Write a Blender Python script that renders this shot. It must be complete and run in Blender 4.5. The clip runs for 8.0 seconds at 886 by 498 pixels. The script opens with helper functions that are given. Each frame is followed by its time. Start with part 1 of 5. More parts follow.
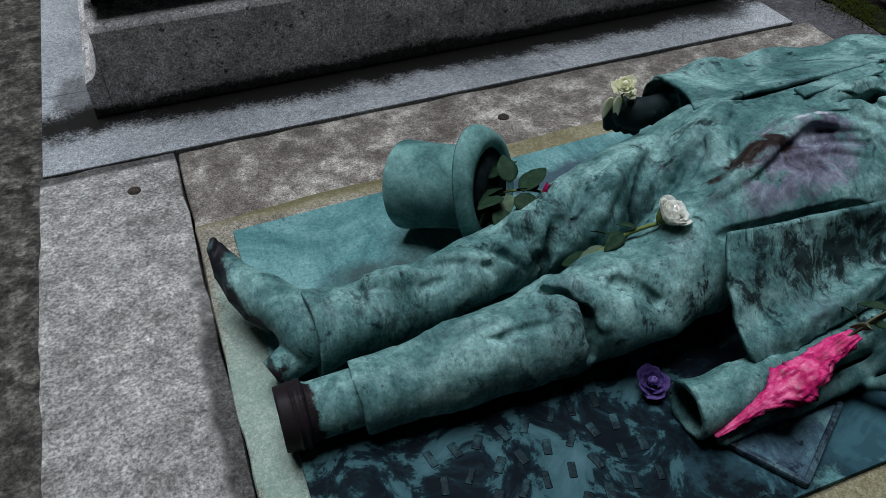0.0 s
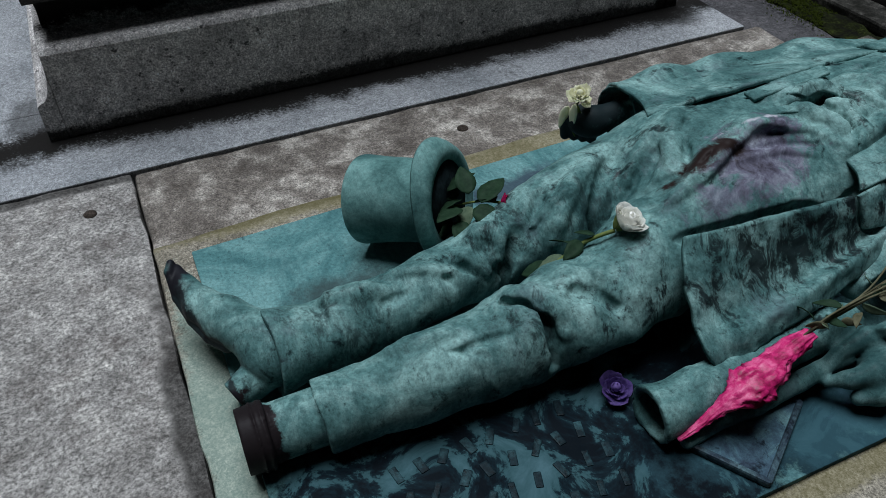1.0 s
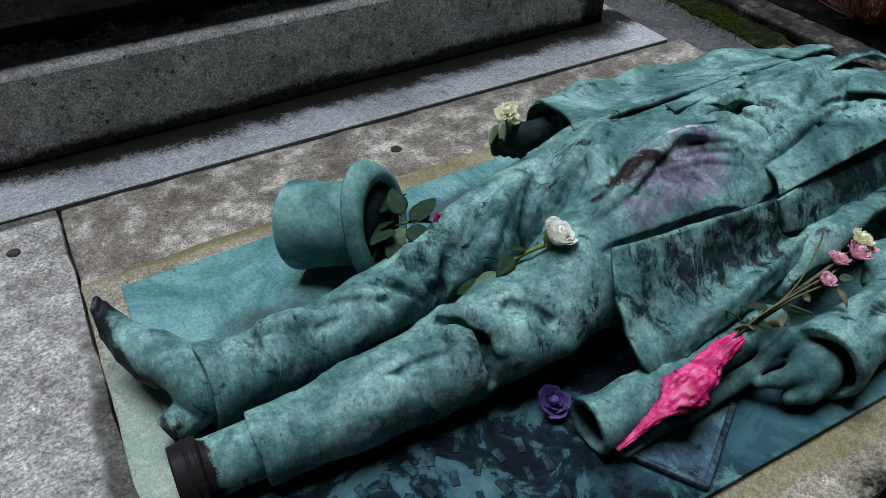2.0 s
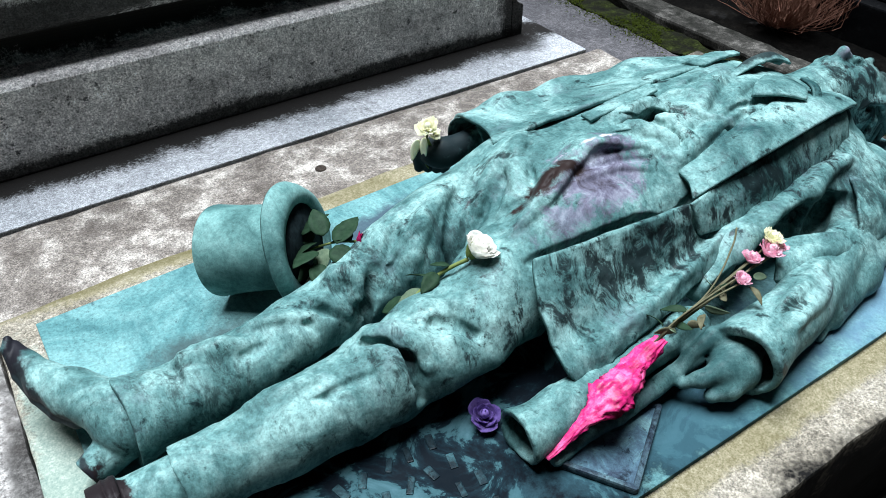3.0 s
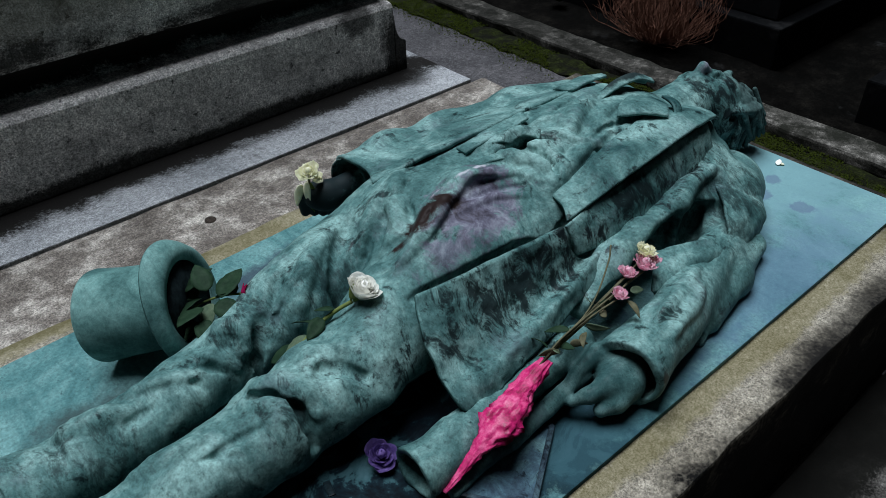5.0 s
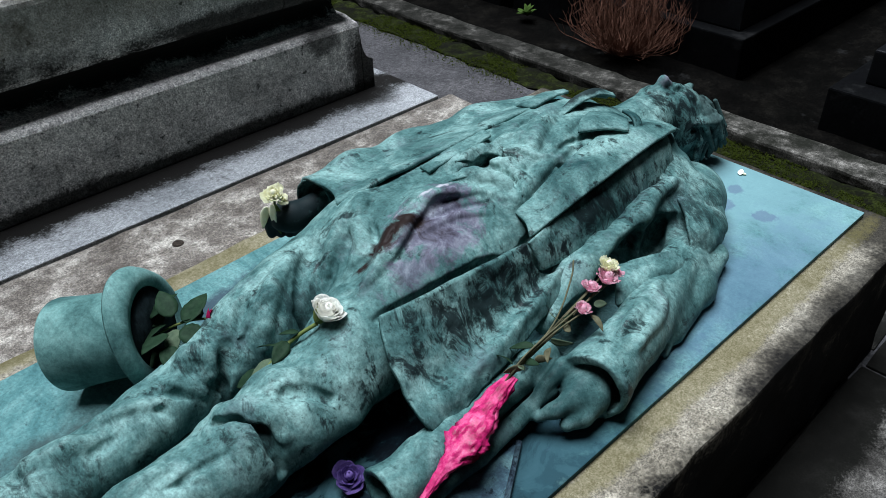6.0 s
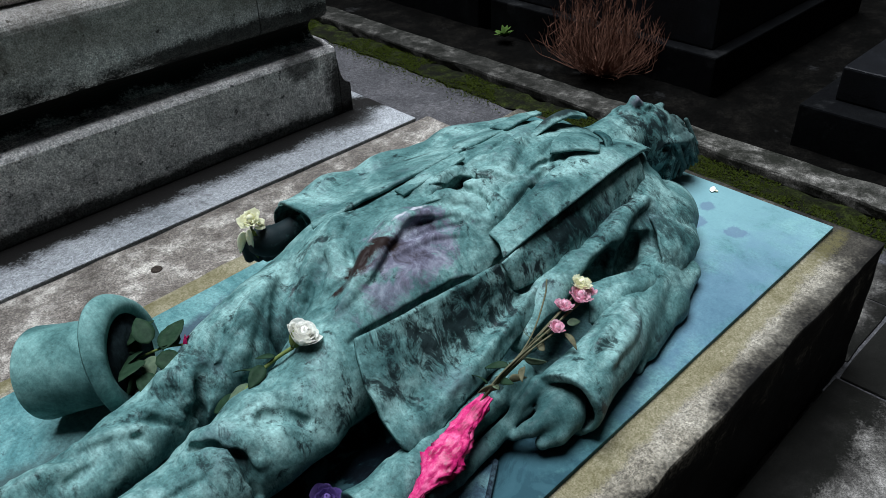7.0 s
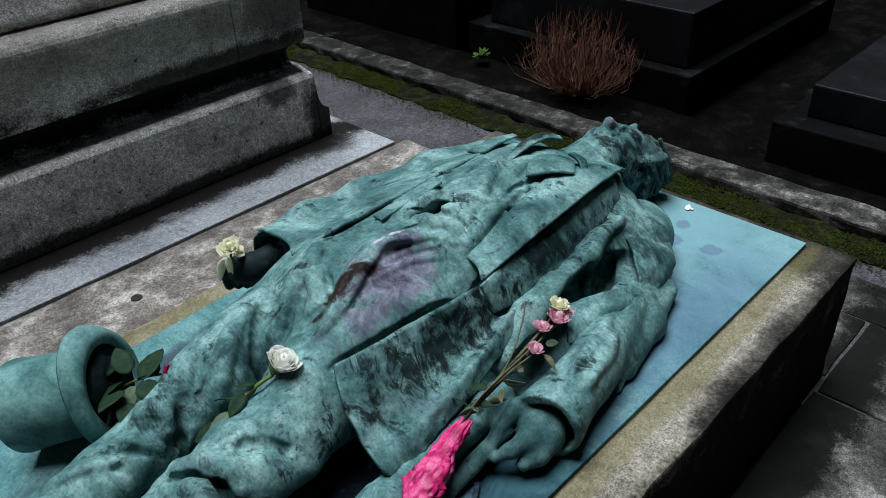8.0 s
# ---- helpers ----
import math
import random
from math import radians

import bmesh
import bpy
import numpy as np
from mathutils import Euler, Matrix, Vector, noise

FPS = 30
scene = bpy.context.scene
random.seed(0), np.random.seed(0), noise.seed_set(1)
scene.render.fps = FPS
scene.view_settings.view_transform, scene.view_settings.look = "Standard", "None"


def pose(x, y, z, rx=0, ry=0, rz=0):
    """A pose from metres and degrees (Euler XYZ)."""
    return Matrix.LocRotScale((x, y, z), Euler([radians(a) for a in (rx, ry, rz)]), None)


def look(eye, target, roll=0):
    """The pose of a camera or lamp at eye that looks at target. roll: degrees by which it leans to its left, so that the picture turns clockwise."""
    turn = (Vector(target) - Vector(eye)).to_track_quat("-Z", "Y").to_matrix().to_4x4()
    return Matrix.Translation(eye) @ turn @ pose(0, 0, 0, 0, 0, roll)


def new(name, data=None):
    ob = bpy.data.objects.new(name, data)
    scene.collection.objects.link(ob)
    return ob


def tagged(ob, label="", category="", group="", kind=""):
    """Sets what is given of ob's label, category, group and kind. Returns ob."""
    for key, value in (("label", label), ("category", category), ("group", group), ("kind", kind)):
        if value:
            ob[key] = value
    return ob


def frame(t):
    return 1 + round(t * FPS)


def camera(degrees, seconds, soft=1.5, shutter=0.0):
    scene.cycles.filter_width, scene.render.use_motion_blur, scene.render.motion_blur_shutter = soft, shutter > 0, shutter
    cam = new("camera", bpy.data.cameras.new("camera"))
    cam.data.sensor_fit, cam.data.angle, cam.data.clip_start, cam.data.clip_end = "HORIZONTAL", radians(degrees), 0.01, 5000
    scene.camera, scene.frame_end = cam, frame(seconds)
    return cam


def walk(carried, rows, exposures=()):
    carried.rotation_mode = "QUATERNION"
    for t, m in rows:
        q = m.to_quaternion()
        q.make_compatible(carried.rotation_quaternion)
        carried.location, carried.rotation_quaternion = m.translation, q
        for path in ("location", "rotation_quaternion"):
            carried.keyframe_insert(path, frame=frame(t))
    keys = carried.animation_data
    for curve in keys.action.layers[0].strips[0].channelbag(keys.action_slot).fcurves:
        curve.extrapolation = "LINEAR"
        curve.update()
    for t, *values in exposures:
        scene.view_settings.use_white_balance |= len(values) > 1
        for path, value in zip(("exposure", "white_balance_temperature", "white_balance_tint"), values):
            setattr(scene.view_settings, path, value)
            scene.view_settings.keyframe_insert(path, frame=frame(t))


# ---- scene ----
cam = camera(59.0, 8.0, soft=0.7)
PATH = [
    (0, (-0.037, -0.372, 1.391), (0.5, 1.025, 0.065), -0.5),
    (0.5, (-0.029, -0.376, 1.39), (0.537, 1.015, 0.07), -0.7),
    (1, (-0.017, -0.375, 1.394), (0.593, 1.009, 0.087), -0.7),
    (1.5, (-0.003, -0.379, 1.395), (0.667, 0.997, 0.108), -0.7),
    (3, (0.042, -0.395, 1.4), (0.914, 0.902, 0.152), 0.1),
    (3.5, (0.061, -0.405, 1.404), (0.993, 0.865, 0.171), -0.2),
    (4, (0.077, -0.418, 1.411), (1.056, 0.828, 0.191), -0.5),
    (4.5, (0.091, -0.432, 1.418), (1.105, 0.8, 0.212), -0.9),
    (6, (0.126, -0.463, 1.44), (1.216, 0.736, 0.269), -1.7),
    (6.5, (0.134, -0.477, 1.45), (1.246, 0.719, 0.296), -1.9),
    (7, (0.134, -0.487, 1.455), (1.268, 0.707, 0.322), -2.0),
    (7.5, (0.134, -0.492, 1.463), (1.293, 0.697, 0.348), -2.1),
    (8, (0.138, -0.5, 1.47), (1.321, 0.685, 0.375), -2.3),
]

EXPOSURES = [(0, -0.38), (1, -0.44), (1.7, -0.38), (2.8, 1.13), (3.2, 1.03), (3.5, 0.78), (4, 0.11), (4.7, -0.24), (6, 0.35), (6.5, 0.38), (7, 0.31), (8, 0.13)]
walk(cam, [(t, look(eye, target, roll)) for t, eye, target, roll in PATH], EXPOSURES)

# ---- sky and light: a grey day, the brighter part of the sky high over the far side ----
world = bpy.data.worlds.new("world")
scene.world = world
world.use_nodes = True
wn, wl = world.node_tree.nodes, world.node_tree.links
wn.clear()
sky = wn.new("ShaderNodeTexSky")
sky.sky_type, sky.sun_disc = "NISHITA", False
sky.sun_elevation, sky.sun_rotation = radians(62), radians(-10)
sky_bg, sky_out = wn.new("ShaderNodeBackground"), wn.new("ShaderNodeOutputWorld")
sky_bg.inputs["Strength"].default_value = 0.0068
grey, cloud = wn.new("ShaderNodeRGBToBW"), wn.new("ShaderNodeMix")
cloud.data_type = "RGBA"
cloud.inputs["Factor"].default_value = 0.8
wl.new(sky.outputs[0], grey.inputs[0])
wl.new(sky.outputs[0], cloud.inputs["A"])
wl.new(grey.outputs[0], cloud.inputs["B"])
wl.new(cloud.outputs["Result"], sky_bg.inputs["Color"])
wl.new(sky_bg.outputs[0], sky_out.inputs["Surface"])
sun_data = bpy.data.lights.new("sun", "SUN")
sun_data.energy, sun_data.angle, sun_data.color = 5.0, radians(36), (0.84, 0.91, 1.0)
sun = new("sun", sun_data)
sun.matrix_world = look((0.70, 1.75, 6.0), (0.9, 0.6, 0.4))


# ---- materials ----
class Mat:
    """A node material with short ways to add nodes."""

    def __init__(self, name, rough=0.8, metal=0.0, spec=0.5, old=None):
        self.m = old or bpy.data.materials.new(name)
        self.m.use_nodes = True
        self.t = self.m.node_tree
        self.b = self.t.nodes["Principled BSDF"]
        self.b.inputs["Roughness"].default_value = rough
        self.b.inputs["Metallic"].default_value = metal
        self.b.inputs["Specular IOR Level"].default_value = spec
        self.co = self.t.nodes.new("ShaderNodeNewGeometry").outputs["Position"]

    def put(self, socket, v):
        if isinstance(v, (int, float)):
            socket.default_value = v
        elif isinstance(v, (tuple, list)):
            socket.default_value = (*v, 1) if len(v) == 3 and socket.type == "RGBA" else v
        else:
            self.t.links.new(v, socket)

    def stretch(self, scale, rot=(0, 0, 0)):
        n = self.t.nodes.new("ShaderNodeMapping")
        self.put(n.inputs["Vector"], self.co)
        n.inputs["Scale"].default_value = scale
        n.inputs["Rotation"].default_value = rot
        return n.outputs[0]

    def noise(self, scale, detail=6, rough=0.6, co=None, distortion=0.0, w=None):
        n = self.t.nodes.new("ShaderNodeTexNoise")
        if w is not None:
            n.noise_dimensions = "4D"
            self.put(n.inputs["W"], w)
        self.put(n.inputs["Vector"], co or self.co)
        n.inputs["Scale"].default_value, n.inputs["Detail"].default_value = scale, detail
        n.inputs["Roughness"].default_value, n.inputs["Distortion"].default_value = rough, distortion
        return n.outputs["Fac"]

    def cells(self, scale, co=None, feature="F1"):
        n = self.t.nodes.new("ShaderNodeTexVoronoi")
        n.feature = feature
        self.put(n.inputs["Vector"], co or self.co)
        n.inputs["Scale"].default_value = scale
        return n.outputs["Distance"]

    def ramp(self, fac, *stops):
        n = self.t.nodes.new("ShaderNodeValToRGB")
        e = n.color_ramp.elements
        while len(e) < len(stops):
            e.new(0.5)
        for k, (p, c) in zip(e, stops):
            k.position = p
            k.color = (c, c, c, 1) if isinstance(c, (int, float)) else (*c, 1)
        self.put(n.inputs[0], fac)
        return n.outputs[0]

    def mix(self, fac, a, b, how="MIX"):
        n = self.t.nodes.new("ShaderNodeMix")
        n.data_type, n.blend_type = "RGBA", how
        self.put(n.inputs["Factor"], fac)
        self.put(n.inputs["A"], a)
        self.put(n.inputs["B"], b)
        return n.outputs["Result"]

    def math(self, op, a, b=0.0):
        n = self.t.nodes.new("ShaderNodeMath")
        n.operation = op
        self.put(n.inputs[0], a)
        self.put(n.inputs[1], b)
        return n.outputs[0]

    def near(self, centre, radius, soft=0.5):
        """1 inside a ball or ellipsoid of those radii, falling to 0 outside."""
        n = self.t.nodes.new("ShaderNodeMapping")
        n.vector_type = "POINT"
        r = radius if isinstance(radius, tuple) else (radius,) * 3
        n.inputs["Scale"].default_value = [1 / v for v in r]
        n.inputs["Location"].default_value = [-c / v for c, v in zip(centre, r)]
        self.put(n.inputs["Vector"], self.co)
        d = self.t.nodes.new("ShaderNodeVectorMath")
        d.operation = "LENGTH"
        self.put(d.inputs[0], n.outputs[0])
        return self.ramp(self.math("MULTIPLY", d.outputs["Value"], 0.5), (0.5 * (1 - soft), 1.0), (min(1.0, 0.5 * (1 + soft)), 0.0))

    def random(self):
        return self.t.nodes.new("ShaderNodeObjectInfo").outputs["Random"]

    def island(self):
        return self.t.nodes.new("ShaderNodeNewGeometry").outputs["Random Per Island"]

    def colour(self, v):
        self.put(self.b.inputs["Base Color"], v)
        return self

    def rough(self, v):
        self.put(self.b.inputs["Roughness"], v)
        return self

    def bump(self, height, strength=0.4, depth=0.004):
        n = self.t.nodes.new("ShaderNodeBump")
        n.inputs["Strength"].default_value, n.inputs["Distance"].default_value = strength, depth
        self.put(n.inputs["Height"], height)
        last = self.b.inputs["Normal"]
        if last.is_linked:
            self.put(n.inputs["Normal"], last.links[0].from_socket)
        self.put(last, n.outputs[0])
        return self


def stone(name, dark, mid, light, speck=260.0, blot=9.0, stain=(0.03, 0.03, 0.03), stain_low=0.60, stain_high=0.75, rough=0.85, relief=0.5, spec=0.12, pits=0.0):
    """Weathered granular stone: fine grains, larger blotches, dark stains."""
    m = Mat(name, rough, 0.0, spec)
    base = m.ramp(m.noise(blot, 8, 0.65), (0.3, dark), (0.5, mid), (0.68, light))
    grain = m.mix(0.75, m.ramp(m.noise(speck, 4, 0.75), (0.36, 0.25), (0.5, 0.9), (0.62, 1.5)), m.ramp(m.noise(speck * 0.32, 8, 0.72, distortion=0.3), (0.36, 0.35), (0.5, 0.95), (0.64, 1.5)), "MULTIPLY")
    c = m.mix(0.85, base, grain, "MULTIPLY")
    c = m.mix(m.ramp(m.noise(blot * 0.7, 10, 0.72, co=m.stretch((1, 1, 1), (0.3, 0.4, 1.1))), (stain_low, 0.0), (stain_high, 0.85)), c, stain)
    if pits:
        c = m.mix(m.ramp(m.noise(48, 5, 0.62), (0.62, 0.0), (0.68, pits)), c, (0.02, 0.02, 0.02))
    m.colour(c)
    m.bump(m.noise(speck * 0.7, 4, 0.7), relief, 0.003)
    m.bump(m.noise(blot * 3, 6, 0.6), relief * 0.6, 0.008)
    return m.m


def patina(name, pale, mid, deep, dark, dark_low=0.56, dark_high=0.66, blot=7.0, rough=0.55, speckle=1.0, spec=0.07):
    """Weathered bronze: pale and deep green patches with dark bare places."""
    m = Mat(name, rough, 0.0, spec)
    base = m.ramp(m.noise(blot, 9, 0.68, distortion=0.6), (0.30, deep), (0.48, mid), (0.66, pale))
    fine = m.ramp(m.noise(150, 8, 0.80), (0.34, 0.35), (0.5, 0.95), (0.64, 1.4))
    c = m.mix(0.8 * speckle, base, fine, "MULTIPLY")
    streak = m.noise(24, 9, 0.76, co=m.stretch((1.8, 0.5, 0.5), (0.0, 0.0, 0.35)), distortion=0.4)
    c = m.mix(m.ramp(streak, (0.50, 0.0), (0.68, 0.75 * speckle)), c, deep)
    blots = m.noise(blot * 2.2, 10, 0.72, co=m.stretch((1, 1, 0.7), (0.5, 0.2, 0.9)), distortion=0.5)
    c = m.mix(m.ramp(blots, (dark_low, 0.0), (dark_high, 0.85)), c, dark)
    speck = m.noise(80, 10, 0.84, co=m.stretch((1.2, 0.8, 0.8), (0.2, 0.5, 0.4)))
    zone = m.ramp(m.noise(5.5, 6, 0.65, co=m.stretch((1, 1, 1), (0.9, 0.1, 0.5))), (0.42, 0.0), (0.62, 1.0))
    c = m.mix(m.math("MULTIPLY", m.ramp(speck, (0.56, 0.0), (0.62, 0.85 * speckle)), zone), c, dark)
    m.colour(c)
    m.rough(m.ramp(blots, (0.4, rough + 0.1), (0.7, rough - 0.2)))
    m.bump(m.noise(170, 5, 0.75), 0.22, 0.0015)
    m.bump(m.noise(45, 5, 0.6), 0.15, 0.003)
    return m


BRONZE = patina("statue_bronze", (0.270, 0.450, 0.425), (0.092, 0.195, 0.188), (0.018, 0.060, 0.062), (0.004, 0.009, 0.011), 0.57, 0.64, 8.0, 0.5, speckle=0.9)
PLATE = patina("plate_bronze", (0.185, 0.35, 0.345), (0.085, 0.205, 0.208), (0.028, 0.090, 0.100), (0.012, 0.02, 0.03), 0.60, 0.70, 4.5, 0.65, 0.8, 0.04)


def plate_stains_and_sheen(m):
    """The darkened half of the plate round the lettering, leaf marks, and a painted wet sheen."""
    base = m.b.inputs["Base Color"].links[0].from_socket
    edge = m.noise(11, 9, 0.72)
    def spot(c, r, low, high):
        return m.ramp(m.math("ADD", m.math("MULTIPLY", m.near(c, r, 0.8), 0.7), m.math("MULTIPLY", m.math("SUBTRACT", edge, 0.5), 1.1)), (low, 0.0), (high, 1.0))
    blue = m.ramp(m.noise(10, 9, 0.68, distortion=0.7), (0.44, (0.003, 0.006, 0.009)), (0.505, (0.006, 0.016, 0.022)), (0.535, (0.030, 0.075, 0.085)), (0.70, (0.060, 0.125, 0.145)))
    c = m.mix(spot((0.42, 0.16, 0.4), (0.50, 0.30, 0.5), 0.22, 0.40), base, blue)
    c = m.mix(m.math("MULTIPLY", spot((0.92, 0.08, 0.4), (0.34, 0.11, 0.5), 0.26, 0.5), 0.75), c, (0.03, 0.08, 0.10))
    c = m.mix(m.math("MULTIPLY", spot((0.26, 0.62, 0.4), (0.22, 0.07, 0.5), 0.30, 0.6), 0.75), c, (0.035, 0.045, 0.045))
    c = m.mix(m.math("MULTIPLY", spot((0.72, 0.80, 0.4), (0.16, 0.05, 0.5), 0.3, 0.5), 0.8), c, (0.035, 0.045, 0.07))
    # wet reflection at the head end, put into the colour as a pale patch
    c = m.mix(m.math("MULTIPLY", spot((1.78, 0.28, 0.4), (0.30, 0.34, 0.5), 0.2, 0.6), 0.75), c, (0.19, 0.345, 0.375))
    c = m.mix(m.math("MULTIPLY", spot((1.42, 0.07, 0.4), (0.36, 0.13, 0.5), 0.2, 0.6), 0.6), c, (0.10, 0.17, 0.25))
    for x, y in ((1.72, 0.16), (1.78, 0.27), (1.70, 0.26)):
        c = m.mix(m.math("MULTIPLY", spot((x, y, 0.4), (0.032, 0.028, 0.5), 0.35, 0.45), 0.6), c, (0.10, 0.14, 0.22))
    m.colour(c)


plate_stains_and_sheen(PLATE)


def worn_and_shaded_places(m):
    """Touched and polished places (dark boot toes, a violet-brown lap), with painted shade and a lap highlight."""
    base = m.b.inputs["Base Color"].links[0].from_socket
    edge = m.noise(24, 8, 0.7)
    def spot(c, r, low=0.42, high=0.58):
        return m.ramp(m.math("ADD", m.math("MULTIPLY", m.near(c, r, 0.9), 0.75), m.math("MULTIPLY", m.math("SUBTRACT", edge, 0.5), 0.7)), (low, 0.0), (high, 1.0))
    ragged = m.math("ADD", m.math("MULTIPLY", m.noise(13, 9, 0.75, distortion=0.8), 0.8), m.math("MULTIPLY", m.noise(60, 6, 0.8), 0.2))
    def patch(c, r, low=0.36, high=0.52):
        return m.ramp(m.math("ADD", m.math("MULTIPLY", m.near(c, r, 0.95), 0.75), m.math("MULTIPLY", m.math("SUBTRACT", ragged, 0.5), 1.5)), (low, 0.0), (high, 1.0))
    grey = m.ramp(m.noise(10, 8, 0.7, co=m.stretch((1, 1, 1), (0.7, 1.1, 0.2)), distortion=0.4), (0.55, 0.0), (0.68, 0.35))
    base = m.mix(grey, base, (0.115, 0.145, 0.17))
    lilac = m.ramp(m.noise(22, 9, 0.75, distortion=0.5), (0.34, (0.040, 0.034, 0.046)), (0.5, (0.13, 0.128, 0.175)), (0.66, (0.30, 0.325, 0.38)))
    c = m.mix(patch((0.915, 0.408, 0.645), (0.115, 0.072, 0.14)), base, lilac)
    c = m.mix(m.math("MULTIPLY", patch((0.80, 0.365, 0.62), (0.07, 0.035, 0.1), 0.42, 0.6), 0.8), c, lilac)
    c = m.mix(patch((0.830, 0.436, 0.645), (0.11, 0.024, 0.10), 0.36, 0.56), c, (0.020, 0.013, 0.012))
    # highlight on the lap seam, put into the colour as a pale line
    c = m.mix(m.math("MULTIPLY", patch((0.93, 0.458, 0.66), (0.07, 0.007, 0.05)), 0.7), c, (0.62, 0.60, 0.66))
    # Dark streaks: patina on skirt and head, shade put into colour on the legs.
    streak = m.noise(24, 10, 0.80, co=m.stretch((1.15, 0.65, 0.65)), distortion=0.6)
    def dark_streaks(c0, r, k):
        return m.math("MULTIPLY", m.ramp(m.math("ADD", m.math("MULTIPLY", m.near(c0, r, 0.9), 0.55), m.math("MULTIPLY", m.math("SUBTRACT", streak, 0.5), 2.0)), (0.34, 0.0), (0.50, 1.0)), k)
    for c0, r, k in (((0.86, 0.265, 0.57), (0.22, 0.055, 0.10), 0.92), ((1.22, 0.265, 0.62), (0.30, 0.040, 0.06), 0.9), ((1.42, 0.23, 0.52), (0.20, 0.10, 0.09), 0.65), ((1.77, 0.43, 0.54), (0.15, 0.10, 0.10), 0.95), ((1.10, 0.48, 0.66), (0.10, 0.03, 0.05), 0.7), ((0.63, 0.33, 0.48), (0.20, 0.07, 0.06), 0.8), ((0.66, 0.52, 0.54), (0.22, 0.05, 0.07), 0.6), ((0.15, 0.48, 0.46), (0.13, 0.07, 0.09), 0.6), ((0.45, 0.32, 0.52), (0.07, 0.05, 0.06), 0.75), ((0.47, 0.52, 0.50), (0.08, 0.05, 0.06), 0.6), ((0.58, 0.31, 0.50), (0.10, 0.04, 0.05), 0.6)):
        c = m.mix(dark_streaks(c0, r, k), c, (0.010, 0.016, 0.018))
    c = m.mix(spot((0.82, 0.775, 0.53), (0.09, 0.06, 0.08), 0.3, 0.45), c, (0.012, 0.020, 0.022))
    c = m.mix(m.math("MULTIPLY", spot((0.89, 0.09, 0.455), (0.10, 0.07, 0.07), 0.3, 0.6), 0.7), c, (0.016, 0.050, 0.052))
    # shadowed underside of the far collar, put into the colour
    c = m.mix(m.math("MULTIPLY", spot((1.46, 0.52, 0.70), (0.13, 0.03, 0.025), 0.3, 0.45), 0.9), c, (0.010, 0.014, 0.016))
    c = m.mix(spot((-0.036, 0.69, 0.50), (0.030, 0.075, 0.06)), c, (0.014, 0.014, 0.018))
    c = m.mix(spot((-0.004, 0.350, 0.45), (0.034, 0.085, 0.12), 0.24, 0.30), c, (0.014, 0.011, 0.012))
    for place, r in (((-0.046, 0.655, 0.484), (0.020, 0.045, 0.045)), ((-0.030, 0.600, 0.464), (0.020, 0.045, 0.030)), ((-0.005, 0.555, 0.458), (0.020, 0.040, 0.026)), ((-0.004, 0.464, 0.425), (0.008, 0.04, 0.04))):
        c = m.mix(m.math("MULTIPLY", spot(place, r, 0.30, 0.42), 0.9), c, (0.012, 0.012, 0.015))
    c = m.mix(m.math("MULTIPLY", spot((1.85, 0.43, 0.50), (0.07, 0.09, 0.12), 0.3, 0.5), 0.75), c, (0.022, 0.034, 0.034))
    c = m.mix(m.math("MULTIPLY", spot((1.752, 0.490, 0.635), (0.03, 0.025, 0.02)), 0.6), c, (0.30, 0.29, 0.36))
    m.colour(c)


worn_and_shaded_places(BRONZE)
FOLDER = patina("folder_bronze", (0.16, 0.30, 0.31), (0.060, 0.115, 0.150), (0.022, 0.030, 0.050), (0.008, 0.012, 0.018), 0.56, 0.62, 16.0, 0.42, 0.6)
HAT = patina("hat_bronze", (0.23, 0.41, 0.385), (0.105, 0.225, 0.212), (0.022, 0.068, 0.068), (0.012, 0.022, 0.022), 0.66, 0.78, speckle=0.6)
PLINTH = stone("plinth_stone", (0.1544, 0.1376, 0.1064), (0.2568, 0.2312, 0.1840), (0.3536, 0.3248, 0.2664), 300, 8, (0.03, 0.028, 0.022), 0.58, 0.72)
SLAB = stone("slab_stone", (0.196, 0.185, 0.172), (0.309, 0.296, 0.280), (0.423, 0.407, 0.380), 150, 15, (0.07, 0.055, 0.05), 0.52, 0.72, relief=1.0)
STRIP = stone("strip_stone", (0.1116, 0.0963, 0.0828), (0.1998, 0.1773, 0.1557), (0.5067, 0.4725, 0.4203), 260, 13, (0.06, 0.05, 0.043), 0.53, 0.70, relief=0.7)
SLATE = stone("slate_stone", (0.2383, 0.2521, 0.2650), (0.3312, 0.3441, 0.3579), (0.3974, 0.4103, 0.4241), 420, 5, (0.04, 0.04, 0.04), 0.62, 0.72, 0.85, 0.4, 0.06)
TOMB = stone("tomb_granite", (0.36, 0.345, 0.335), (0.66, 0.63, 0.61), (0.86, 0.83, 0.80), 230, 7, (0.05, 0.047, 0.044), 0.57, 0.70, pits=0.85)
# black granite, darkened further with the shade put into its colour
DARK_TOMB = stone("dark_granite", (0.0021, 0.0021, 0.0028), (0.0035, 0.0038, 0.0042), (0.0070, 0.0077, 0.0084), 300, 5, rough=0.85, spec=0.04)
PAVING = stone("paving_stone", (0.0413, 0.0390, 0.0353), (0.0900, 0.0848, 0.0772), (0.2550, 0.2400, 0.2213), 240, 7, (0.012, 0.011, 0.010), 0.48, 0.62)
KERB = stone("kerb_stone", (0.036, 0.036, 0.031), (0.081, 0.077, 0.068), (0.306, 0.288, 0.261), 200, 13, (0.008, 0.009, 0.006), 0.46, 0.60, spec=0.08)
